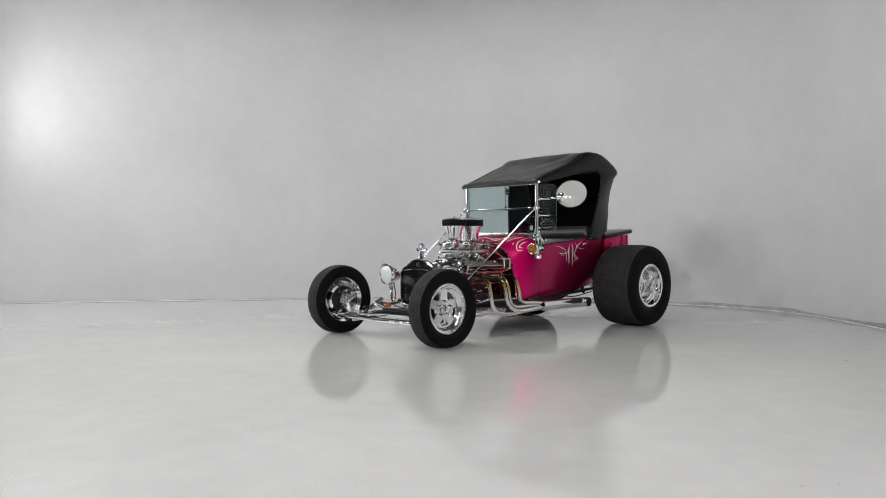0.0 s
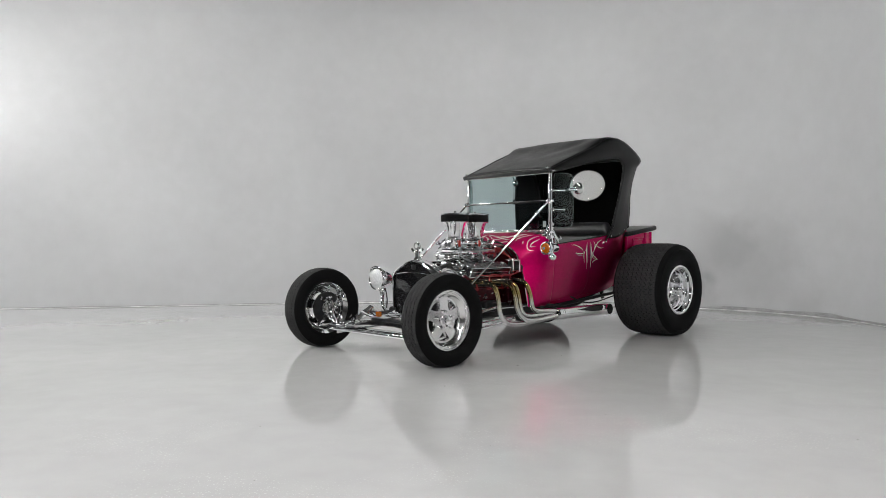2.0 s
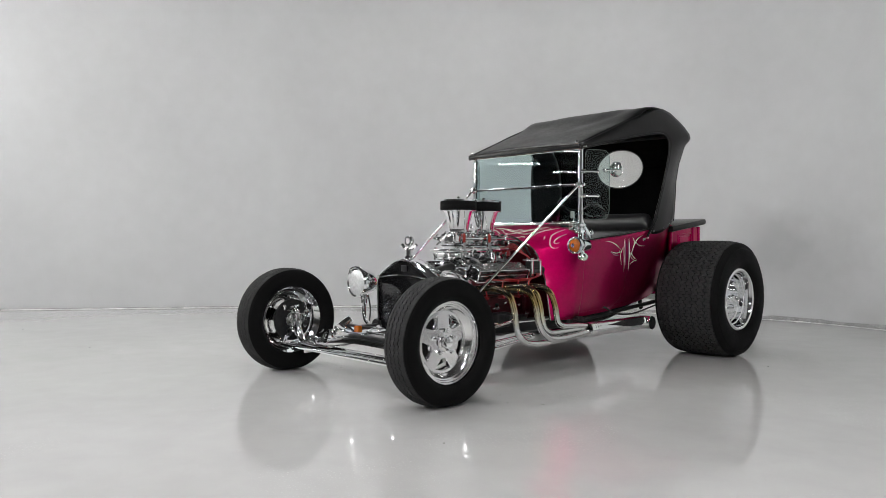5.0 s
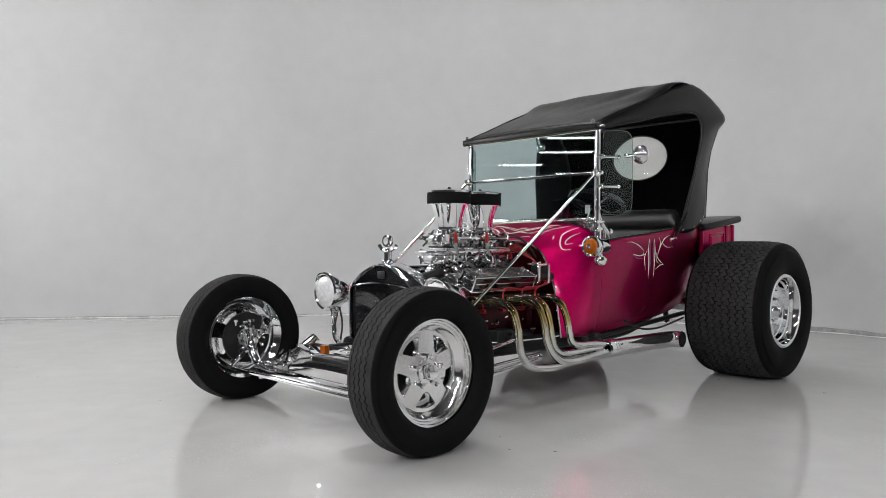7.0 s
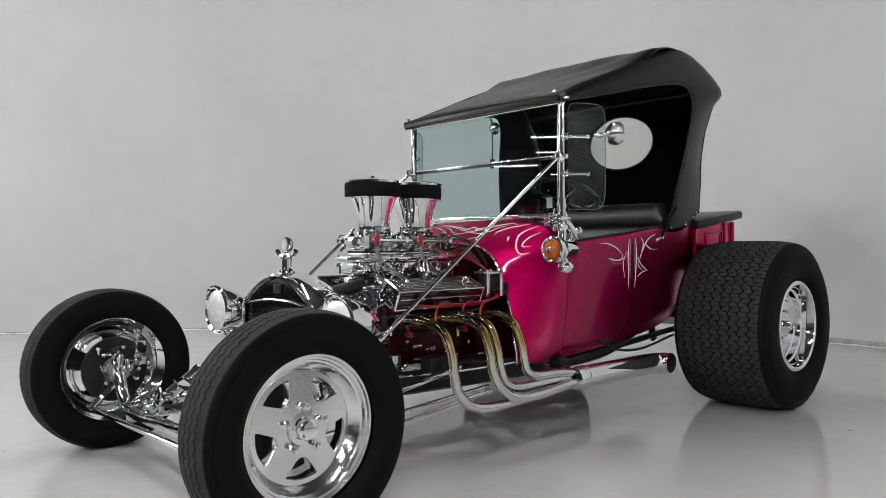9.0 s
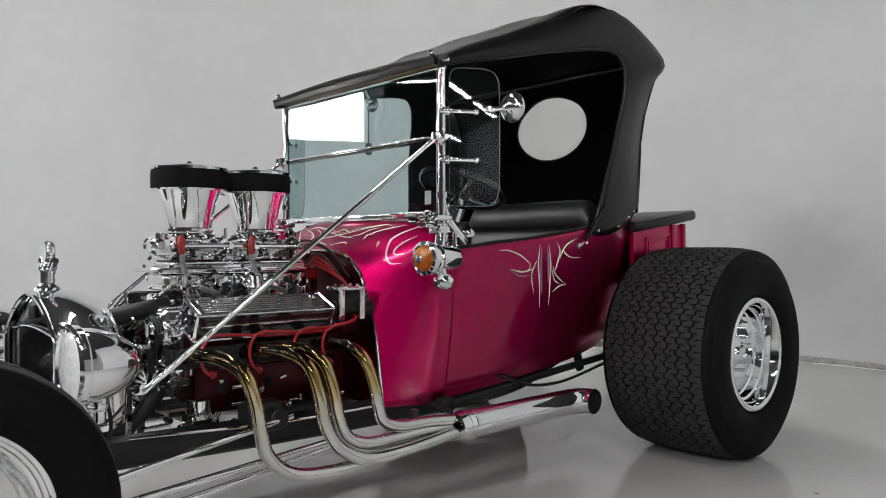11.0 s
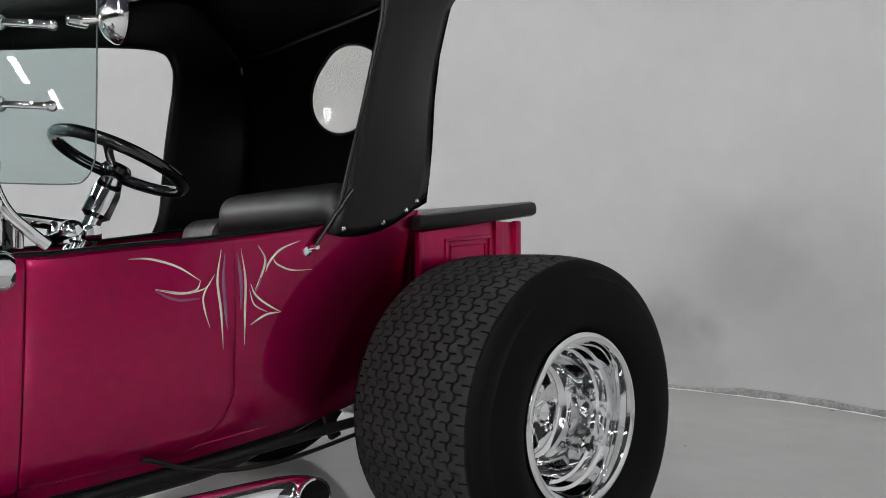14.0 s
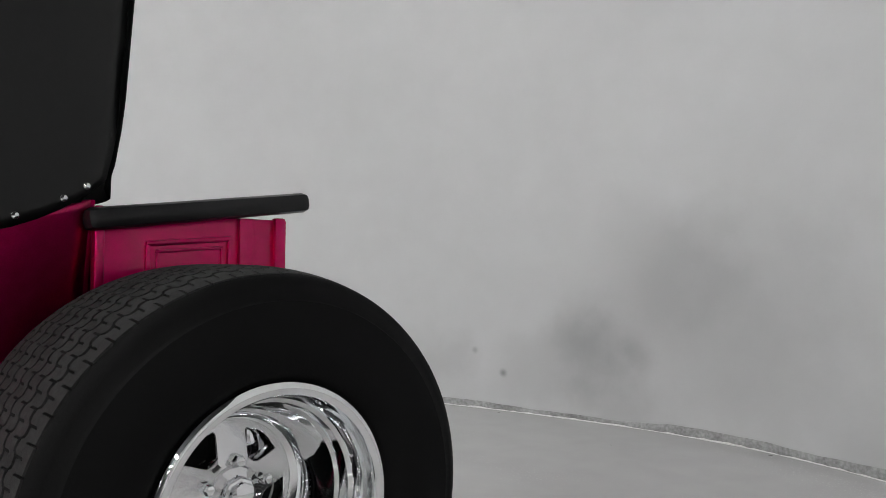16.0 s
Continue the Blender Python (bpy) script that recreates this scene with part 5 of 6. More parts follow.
body = under("body", car)
body["label"] = "candy magenta steel bucket body with pinstripes"
cowl_rows = []
for k in range(13):
    y = 1.302 + 0.153 * (k / 12) ** 1.5
    half = half_line(COWL, y)
    cowl_rows.append(half + [(-x, yy, z) for x, yy, z in half[::-1]][1:])
solid(part("cowl", grid(cowl_rows), CANDY, body, "magenta cowl in front of the windscreen", 50), 0.004, 1.0)
rows = []
for k in range(37):
    y = 1.455 + (2.47 - 1.455) * k / 36
    half = half_line(TUB, y)
    low = half[0]
    floor_line = [(low[0] * f, y, low[2] - 0.004) for f in (0.0, 0.5, 0.9)]
    rows.append([(-x, yy, z) for x, yy, z in half[::-1]] + [(-x, yy, z) for x, yy, z in floor_line[::-1]] + floor_line[1:] + half)
solid(part("tub", grid(rows), CANDY, body, "magenta tub with curved sides", 50), 0.012)
end = half_line(TUB, 2.47)
part("rear_panel", plate([(x, z) for x, _, z in end] + [(-x, z) for x, _, z in end[::-1]], 2.466, 2.478), CANDY, body, "", 60)
fw = half_line(COWL, 1.306)
part("firewall", plate([(x * 0.98, z - 0.004) for x, _, z in fw] + [(-x * 0.98, z - 0.004) for x, _, z in fw[::-1]][1:], 1.322, 1.334), DARKRED, body, "dark red firewall")
edge = half_line(COWL, 1.302)
part("firewall_trim", tube([(x, 1.299, z) for x, _, z in (edge + [(-x, y, z) for x, y, z in edge[::-1]][1:])[::3]], 0.006, 8, 3), CHROME, body, "chrome edge trim")
for s in BOTH:
    pts = []
    for k in range(0, 25):
        y = 1.46 + (2.45 - 1.46) * k / 24
        h = half_line(TUB, y)[-1]
        pts.append((s * (h[0] - 0.006), y, h[2] + 0.002))
    part("rim_trim", tube(pts, 0.009, 8, 2, flat=0.006), LEATHER, body, "black padded cockpit edge")


def door(s):
    """A slightly proud door skin with a rounded lower rear corner."""
    rows = []
    y0, y1, z0 = 1.503, 1.946, 0.345
    for i in range(17):
        f = i / 16
        row = []
        for j in range(21):
            g = j / 20
            y = y0 + (y1 - 0.020 * f - y0) * g
            zt = half_line(TUB, y)[-1][2] - 0.007
            lo = z0 + 0.02 * (g)
            d = (y - (y1 - 0.14)) / 0.14
            if d > 0:
                lo += 0.13 * (1 - math.sqrt(max(0.0, 1 - d * d)))
            z = lo + (zt - lo) * f
            row.append((s * (side_x(y, z) + 0.0045), y, z))
        rows.append(row)
    ob = part("door", grid(rows), CANDY, body, "closed magenta door with soft raised edge", 50)
    solid(ob, 0.014, -1.0 if s > 0 else 1.0)
    rounded(ob, 0.004, 3)
    return ob


def cowl_side(s):
    """The smooth quarter of the cowl that runs back to the door's front edge."""
    rows = []
    for i in range(17):
        row = []
        for j in range(21):
            y = 1.380 + (1.5024 - 1.380) * j / 20
            lo, hi = half_line(TUB, y)[0][2] + 0.004, half_line(TUB, y)[-1][2] - 0.007
            z = lo + (hi - lo) * i / 16
            f = min(1.0, (y - 1.380) / 0.085)
            x = side_x(y, z) if y >= 1.455 else cowl_x(y, z)
            row.append((s * (x - 0.0006 + 0.0046 * f * f * (3 - 2 * f)), y, z))
        rows.append(row)
    solid(part("cowl_side", grid(rows), CANDY, body, "", 50), 0.003, -1.0 if s > 0 else 1.0)


for s in BOTH:
    door(s)
    cowl_side(s)
for s in BOTH:
    part("sill_moulding", tube([(s * (half_line(TUB, y)[1][0] + 0.001), y, half_line(TUB, y)[1][2] + 0.012) for y in (1.46, 1.6, 1.75, 1.9, 2.05)], 0.006, 8, 5), CANDY, body)
part("dashboard", merge(box(0, 1.475, 0.85, 0.86, 0.035, 0.09, 0.012), box(0, 1.47, 0.905, 0.68, 0.05, 0.016, 0.005)), BLACKPAINT, body, "black dashboard")
part("inner_floor", box(0, 1.9, 0.42, 0.80, 0.78, 0.02, 0.0), SATIN, body)
part("inner_side", merge(*[grid([[(s * (side_x(y, z) - 0.016), y, z) for y in (1.47, 1.6, 1.8, 2.0, 2.2, 2.4)] for z in (0.48, 0.6, 0.7, 0.80)]) for s in BOTH]), LEATHER, body, "black interior trim")

# pinstripes on the body sides
SIDE_STRIPES = (
    (STRIPEW, 0.0030, [(1.894, 0.832), (1.887, 0.762), (1.898, 0.691), (1.908, 0.602)]),
    (STRIPEW, 0.0022, [(1.88, 0.775), (1.857, 0.732), (1.858, 0.701), (1.874, 0.652)]),
    (STRIPEP, 0.0040, [(1.903, 0.823), (1.901, 0.762), (1.909, 0.691), (1.916, 0.646)]),
    (STRIPEW, 0.0030, [(1.943, 0.835), (1.956, 0.761), (1.958, 0.689), (1.961, 0.608)]),
    (STRIPEP, 0.0040, [(1.934, 0.824), (1.945, 0.761), (1.948, 0.69)]),
    (STRIPEW, 0.0028, [(1.693, 0.81), (1.737, 0.81), (1.795, 0.793), (1.848, 0.761)]),
    (STRIPEW, 0.0022, [(1.848, 0.761), (1.839, 0.741), (1.807, 0.735), (1.748, 0.745)]),
    (STRIPEW, 0.0020, [(1.748, 0.743), (1.801, 0.733), (1.846, 0.739), (1.872, 0.753)]),
    (STRIPEP, 0.0034, [(1.749, 0.74), (1.795, 0.72), (1.848, 0.721)]),
    (STRIPEW, 0.0026, [(1.985, 0.842), (2.004, 0.81), (1.995, 0.77), (1.981, 0.738)]),
    (STRIPEP, 0.0030, [(1.997, 0.779), (1.99, 0.752), (1.978, 0.725)]),
    (STRIPEW, 0.0028, [(2.095, 0.855), (2.043, 0.833), (2.014, 0.801), (2.006, 0.779)]),
    (STRIPEW, 0.0024, [(2.13, 0.784), (2.074, 0.783), (2.036, 0.797), (2.024, 0.813)]),
    (STRIPEW, 0.0026, [(1.969, 0.752), (1.983, 0.725), (2.014, 0.701), (2.051, 0.682)]),
    (STRIPEW, 0.0018, [(1.967, 0.738), (1.981, 0.702), (2.016, 0.683)]),
    (STRIPEW, 0.0028, [(2.051, 0.682), (2.012, 0.677), (1.974, 0.655)]),
)


def stripe(line, width):
    """A flat brush stroke that swells and runs out to points."""
    bm = tube(line, width, 6, 1, caps=True)
    ring = len(line)
    bm.verts.ensure_lookup_table()
    for k, p in enumerate(line):
        g = k / (ring - 1)
        f = 0.18 + 0.82 * min(1.0, 3.2 * g, 3.2 * (1 - g))
        for v in bm.verts[6 * k:6 * k + 6]:
            v.co = Vector(p) + (v.co - Vector(p)) * f
    return bm


for s in BOTH:
    for m, width, pts in SIDE_STRIPES:
        line = smooth_line(pts, 6)
        part("pinstripe", stripe([(s * (side_x(y, z) + (0.0051 if y < 1.930 else 0.001)), y, z) for y, z, _ in line], width), m, body, "hand-painted pinstripe", 80)


def cowl_z(x, y):
    line = half_line(COWL, y)
    for a, b in zip(line, line[1:]):
        if b[0] <= abs(x) <= a[0]:
            return a[2] + (b[2] - a[2]) * (a[0] - abs(x)) / max(1e-6, a[0] - b[0])
    return line[-1][2]


TOP_STRIPES = (
    [(-0.261, 1.414), (-0.21, 1.419), (-0.098, 1.399), (0.009, 1.376)],
    [(-0.198, 1.417), (0.009, 1.366), (0.108, 1.356)],
    [(0.058, 1.358), (0.121, 1.372), (0.152, 1.392), (0.204, 1.409)],
    [(0.164, 1.353), (0.172, 1.374), (0.215, 1.395), (0.265, 1.412), (0.316, 1.433)],
    [(-0.096, 1.33), (-0.082, 1.338), (-0.005, 1.324)],
    [(0.173, 1.357), (0.166, 1.372), (0.202, 1.38)],
    [(-0.067, 1.377), (-0.022, 1.39), (0.021, 1.401)],
)
for s in BOTH:
    for pts in TOP_STRIPES:
        line = smooth_line(pts, 5)
        part("pinstripe", stripe([(s * x, y, cowl_z(x, y) + 0.0015) for x, y, _ in line], 0.0020), STRIPEW, body, "hand-painted pinstripe", 80)

LOOPS = (
    (0.0040, [(1.437, 0.888), (1.408, 0.870), (1.380, 0.844), (1.360, 0.810), (1.352, 0.782), (1.356, 0.766), (1.374, 0.768)]),
    (0.0034, [(1.420, 0.858), (1.394, 0.838), (1.372, 0.812), (1.368, 0.797), (1.384, 0.800)]),
    (0.0045, [(1.352, 0.822), (1.360, 0.834), (1.366, 0.843)]),
)
for s in BOTH:
    for width, pts in LOOPS:
        line = smooth_line(pts, 6)
        part("pinstripe", stripe([(s * (cowl_x(y, z) + 0.001), y - 0.001, z + 0.0005) for y, z, _ in line], width), STRIPEW, body, "hand-painted pinstripe loop", 80)

# --- pickup bed ---
bed = under("pickup_bed", car)
bed["label"] = "short magenta pickup bed with padded black cover"
for s in BOTH:
    part("side_panel", box(s * 0.510, 2.69, 0.79, 0.014, 0.43, 0.27, 0.003), CANDY, bed)
    lean = Matrix.Rotation(radians(5), 4, "X")
    part("panel_rib", merge(box(s * 0.519, 2.672, 0.870, 0.012, 0.19, 0.012, 0.004, lean), box(s * 0.519, 2.672, 0.755, 0.012, 0.19, 0.012, 0.004, lean), box(s * 0.519, 2.582, 0.806, 0.012, 0.012, 0.11, 0.004), box(s * 0.519, 2.762, 0.82, 0.012, 0.012, 0.12, 0.004)), CANDY, bed, "raised frame pressed into the panel")
    part("inner_rib", merge(box(s * 0.518, 2.672, 0.852, 0.008, 0.15, 0.007, 0.003, lean), box(s * 0.518, 2.602, 0.806, 0.008, 0.007, 0.09, 0.003), box(s * 0.518, 2.744, 0.815, 0.008, 0.007, 0.09, 0.003)), CANDY, bed)
    part("stake_pocket", box(s * 0.521, 2.80, 0.80, 0.012, 0.035, 0.25, 0.004), CANDY, bed)
    part("corner_post", box(s * 0.516, 2.885, 0.79, 0.022, 0.028, 0.28, 0.006), CANDY, bed)
    part("front_post", box(s * 0.518, 2.486, 0.80, 0.014, 0.02, 0.27, 0.005), CANDY, bed)
part("tailgate", box(0, 2.892, 0.79, 1.02, 0.016, 0.27, 0.004), CANDY, bed)
part("bed_floor", box(0, 2.69, 0.67, 1.02, 0.42, 0.016, 0.0), SATIN, bed)
part("cover_pad", box(0, 2.705, 0.938, 1.10, 0.50, 0.046, 0.016, Matrix.Rotation(radians(7.6), 4, "X")), LEATHER, bed, "padded black vinyl bed cover")

# --- seat and controls ---
seat = under("bench_seat", car)
seat["label"] = "black leather bench seat"
def cushion(name, cx, wide, line):
    """An upholstered pad: a rounded outline in (y, z) carried across the car, with soft ends."""
    outline = [(a, b) for a, b, _ in smooth_line(line + line[:1], 5)][:-1]
    my, mz = sum(a for a, _ in outline) / len(outline), sum(b for _, b in outline) / len(outline)
    rows = []
    for k in range(21):
        g = -1 + k / 10
        f = (1 - abs(g) ** 16) ** 0.5 * 0.25 + 0.75 if abs(g) < 1 else 0.70
        rows.append([(cx + g * wide / 2, my + (a - my) * f + 0.003 * noise.noise((g * 4, a * 9, b * 9)), mz + (b - mz) * f) for a, b in outline])
    bm = grid(rows, True)
    bm.verts.ensure_lookup_table()
    m = len(outline)
    bm.faces.new(bm.verts[:m])
    bm.faces.new(bm.verts[-m:])
    return part(name, bm, SEATSKIN, seat, "padded black leather", 50)


ROLL = [(2.20, 0.60), (2.215, 0.80), (2.232, 0.885), (2.214, 0.915), (2.208, 0.955), (2.222, 0.992), (2.255, 1.014), (2.295, 1.012), (2.325, 0.985), (2.335, 0.90), (2.33, 0.75), (2.31, 0.60), (2.25, 0.57)]
cushion("backrest", 0.147, 0.665, ROLL)
cushion("backrest", -0.325, 0.26, [(a, b - 0.07) for a, b in ROLL])
cushion("seat_cushion", 0.0, 0.88, [(1.80, 0.55), (1.80, 0.63), (1.85, 0.675), (2.0, 0.675), (2.2, 0.655), (2.24, 0.60), (2.22, 0.52), (1.9, 0.50)])
part("rear_shelf", box(0, 2.425, 0.90, 0.99, 0.09, 0.15, 0.02), LINING, body, "black shelf behind the seat")
steer = under("steering_wheel", car)
steer["label"] = "black steering wheel on a chrome column"
HUB, AIM = Vector((0.245, 1.752, 1.025)), Vector((0.0, 0.40, 0.92)).normalized()
mm, _ = axis_matrix(HUB, HUB + AIM)
ring = [mm @ Vector((0.155 * math.cos(2 * math.pi * k / 24), 0.155 * math.sin(2 * math.pi * k / 24), 0.02)) for k in range(25)]
part("rim", tube(ring, 0.0155, 12, 2), BLACKPAINT, steer, "gloss black rim")
for k in range(3):
    a = 2 * math.pi * k / 3 + 0.5
    part("spoke", tube([mm @ Vector((0.02 * math.cos(a), 0.02 * math.sin(a), -0.005)), mm @ Vector((0.09 * math.cos(a), 0.09 * math.sin(a), 0.004)), mm @ Vector((0.153 * math.cos(a), 0.153 * math.sin(a), 0.02))], 0.010, 8, 4, flat=0.004), CHROME, steer, "chrome spoke")
part("horn_button", lathe([(0.035, -0.012), (0.037, 0.0), (0.03, 0.012), (0.0, 0.016)], HUB, HUB + AIM, 24), BLACKPAINT, steer)
base = HUB - AIM * 0.44
col = under("steering_column", car)
col["label"] = "chrome steering column with levers"
part("tube", rod(base, HUB - AIM * 0.01, 0.021, 20), CHROME, col)
part("shroud", lathe([(0.022, 0.0), (0.034, 0.01), (0.034, 0.07), (0.026, 0.10), (0.022, 0.10)], HUB - AIM * 0.13, HUB, 20), CHROME, col)
c0 = HUB - AIM * 0.17
part("collar", merge(rod(c0 - AIM * 0.03, c0 + AIM * 0.01, 0.030, 16), box(c0.x + 0.03, c0.y, c0.z, 0.05, 0.04, 0.04, 0.008), rod((c0.x + 0.05, c0.y - 0.02, c0.z - 0.02), (c0.x + 0.13, c0.y - 0.06, c0.z - 0.05), 0.006), rod((c0.x - 0.03, c0.y, c0.z), (c0.x - 0.12, c0.y + 0.02, c0.z + 0.03), 0.005)), CHROME, col)
part("column_drop", merge(rod((0.30, 1.50, 0.90), (0.30, 1.63, 0.885), 0.014), box(0.30, 1.60, 0.865, 0.05, 0.03, 0.06, 0.01), rod((0.34, 1.56, 0.845), (0.45, 1.60, 0.87), 0.012), lathe([(0.0, 0), (0.018, 0), (0.024, 0.004), (0.018, 0.012), (0.008, 0.018), (0, 0.018)], (0.44, 1.595, 0.872), (0.47, 1.58, 0.90), 16)), CHROME, col)
part("gear_lever", merge(tube([(-0.02, 1.62, 0.45), (-0.01, 1.66, 0.65), (0.0, 1.72, 0.82)], 0.008, 8), ball((0.0, 1.722, 0.83), 0.022)), CHROME, car)

# --- windscreen ---
WY = 1.438
ws = under("windscreen", car)
ws["label"] = "two-piece upright windscreen in a chrome frame"
for s in BOTH:
    part("post", merge(rod((s * 0.478, WY, 0.825), (s * 0.478, WY, 1.418), 0.0125, 16), box(s * 0.468, WY, 1.17, 0.012, 0.020, 0.48, 0.003), rod((s * 0.478, WY, 0.98), (s * 0.478, WY, 1.0), 0.018), rod((s * 0.478, WY, 1.40), (s * 0.478, WY, 1.425), 0.017)), CHROME, ws, "chrome post")
    part("foot", merge(box(s * 0.478, WY + 0.005, 0.868, 0.024, 0.034, 0.07, 0.008), box(s * 0.47, WY - 0.02, 0.915, 0.09, 0.07, 0.018, 0.006), rod((s * 0.455, WY - 0.04, 0.90), (s * 0.455, WY - 0.04, 0.94), 0.012), rod((s * 0.485, WY + 0.05, 0.83), (s * 0.485, WY + 0.05, 0.89), 0.008)), CHROME, ws)
    part("stanchion_arm", tube([(s * 0.480, WY, 1.0), (s * 0.483, WY + 0.006, 0.95), (s * 0.492, WY + 0.028, 0.90), (s * 0.494, WY + 0.07, 0.86), (s * 0.486, WY + 0.10, 0.838)], 0.0125, 12, 5, flat=0.008), CHROME, ws, "curved chrome arm")
    for k in range(4):
        part("clamp_plate", lathe([(0.0, 0.0), (0.030, 0.0), (0.032, 0.003), (0.030, 0.006), (0.0, 0.006)], (s * 0.455, WY - 0.045, 0.884 + 0.014 * k), (s * 0.455, WY - 0.045, 1.5), 20), CHROME, ws)
    part("hinge", merge(ball((s * 0.482, WY - 0.012, 1.175), 0.024), rod((s * 0.44, WY - 0.012, 1.175), (s * 0.515, WY - 0.012, 1.175), 0.010), rod((s * 0.482, WY - 0.03, 1.165), (s * 0.482, WY - 0.03, 1.19), 0.014)), CHROME, ws)
    b = rod((0.478, WY - 0.02, 1.178), (0.405, 0.50, 0.462), 0.0075, 12)
    part("brace_rod", b if s > 0 else mirror(b), CHROME, ws, "slim chrome windscreen brace")
for n, z, h, m in (("top_bar", 1.408, 0.016, CHROME), ("bottom_bar", 0.930, 0.022, CHROME), ("middle_bar", 1.175, 0.014, BLACKPAINT)):
    part(n, box(0, WY, z, 0.94, 0.018, h, 0.004), m, ws)
part("middle_edge", box(0, WY - 0.011, 1.182, 0.92, 0.006, 0.005, 0.001), CHROME, ws)
for n, z0, z1 in (("lower_pane", 0.941, 1.168), ("upper_pane", 1.182, 1.400)):
    ob = part(n, box(0, WY, (z0 + z1) / 2, 0.925, 0.005, z1 - z0, 0.0), SCREENGLASS, ws, "greenish glass pane")
    ob.visible_shadow = False
part("sticker", box(0.415, WY - 0.004, 0.985, 0.03, 0.002, 0.045, 0.0), STICKER, ws, "small grey sticker")
mirror_in = under("inside_mirror", car)
mirror_in["label"] = "small chrome inside mirror with a hanging cord"
part("stem", rod((0.05, WY + 0.015, 1.40), (0.05, WY + 0.04, 1.36), 0.006), CHROME, mirror_in)
part("head", ball((0.05, WY + 0.045, 1.350), 0.03, 20, 0.6, (0, 1, 0)), CHROME, mirror_in)
part("cord", rod((0.05, WY + 0.03, 1.20), (0.05, WY + 0.03, 1.33), 0.003, 8), HOSE, mirror_in)
part("pendant", box(0.05, WY + 0.03, 1.185, 0.022, 0.02, 0.045, 0.006), HOSE, mirror_in)


def wing(s):
    top = under("wind_wing", car)
    top["label"] = "clear glass wind wing on chrome clamps"
    pts = [(0.0, 0.955), (0.12, 0.955), (0.15, 0.965), (0.165, 0.995), (0.170, 1.05), (0.170, 1.33), (0.162, 1.375), (0.145, 1.395), (0.11, 1.402), (0.03, 1.402), (0.008, 1.39), (0.0, 1.36)]
    a = radians(30)
    bm = bmesh.new()
    lay = []
    for o in (0.0, 0.005):
        lay.append([bm.verts.new((s * (0.500 + d * math.sin(a) + o * math.cos(a)), WY + 0.012 + d * math.cos(a) - o * math.sin(a), z)) for d, z in pts])
    bm.faces.new(lay[0])
    bm.faces.new(lay[1][::-1])
    n = len(pts)
    for k in range(n):
        bm.faces.new((lay[0][k], lay[0][(k + 1) % n], lay[1][(k + 1) % n], lay[1][k]))
    ob = part("pane", bm, WINGGLASS, top)
    ob.visible_shadow = False
    rim = [(s * (0.5005 + d * math.sin(a)), WY + 0.012 + d * math.cos(a), z) for d, z in pts]
    part("glass_edge", tube(rim, 0.0016, 6, 4), GLASSEDGE, top, "ground pale edge of the glass")
    for z in (1.105, 1.262):
        part("clamp", merge(rod((s * 0.478, WY, z), (s * 0.505, WY + 0.012, z), 0.015), box(s * 0.525, WY + 0.055, z, 0.012, 0.09, 0.014, 0.004, Matrix.Rotation(-s * a, 4, "Z")), ball((s * 0.545, WY + 0.09, z), 0.011)), CHROME, top, "chrome clamp")


for s in BOTH:
    wing(s)
vm = under("side_mirror", car)
vm["label"] = "round chrome side mirror"
part("arm", rod((0.572, 1.56, 1.270), (0.612, 1.615, 1.278), 0.008), CHROME, vm)
part("bracket", box(0.575, 1.565, 1.270, 0.02, 0.04, 0.02, 0.005), CHROME, vm)
part("shell", lathe([(0.0, -0.03), (0.02, -0.028), (0.042, -0.012), (0.050, 0.002), (0.050, 0.010), (0.046, 0.014), (0.0, 0.014)], (0.618, 1.62, 1.278), (0.618 + 0.03, 2.62, 1.298), 32), CHROME, vm)


def cowl_lamp(s):
    top = under("turn_lamp", car)
    top["label"] = "chrome turn lamp with amber lens beside the windscreen"
    c = Vector((s * 0.512, 1.330, 0.785))
    back = Vector((-s * 0.04, 1, 0))
    part("shell", lathe([(0.038, -0.002), (0.046, -0.006), (0.054, -0.002), (0.057, 0.008), (0.055, 0.020), (0.048, 0.024), (0.047, 0.034), (0.051, 0.040), (0.049, 0.048), (0.045, 0.052), (0.043, 0.125), (0.036, 0.138), (0.0, 0.142)], c, c + back, 36), CHROME, top)
    part("lens", lathe([(0.039, 0.000), (0.036, -0.010), (0.024, -0.015), (0.016, -0.016), (0.012, -0.018), (0.0, -0.018)], c, c + back, 32), ORANGE, top, "amber lens")
    part("lens_button", lathe([(0.013, -0.016), (0.013, -0.023), (0.006, -0.026), (0.0, -0.026)], c, c + back, 16), CHROME, top)
    part("stem", merge(rod((s * 0.505, 1.40, 0.80), (s * 0.49, 1.425, 0.88), 0.018), box(s * 0.485, 1.42, 0.875, 0.05, 0.05, 0.03, 0.008)), CHROME, top)
    part("lower_globe", merge(ball((s * 0.520, 1.405, 0.712), 0.036, 24, 0.8), rod((s * 0.518, 1.40, 0.73), (s * 0.515, 1.395, 0.76), 0.018)), CHROME, top)


for s in BOTH:
    cowl_lamp(s)

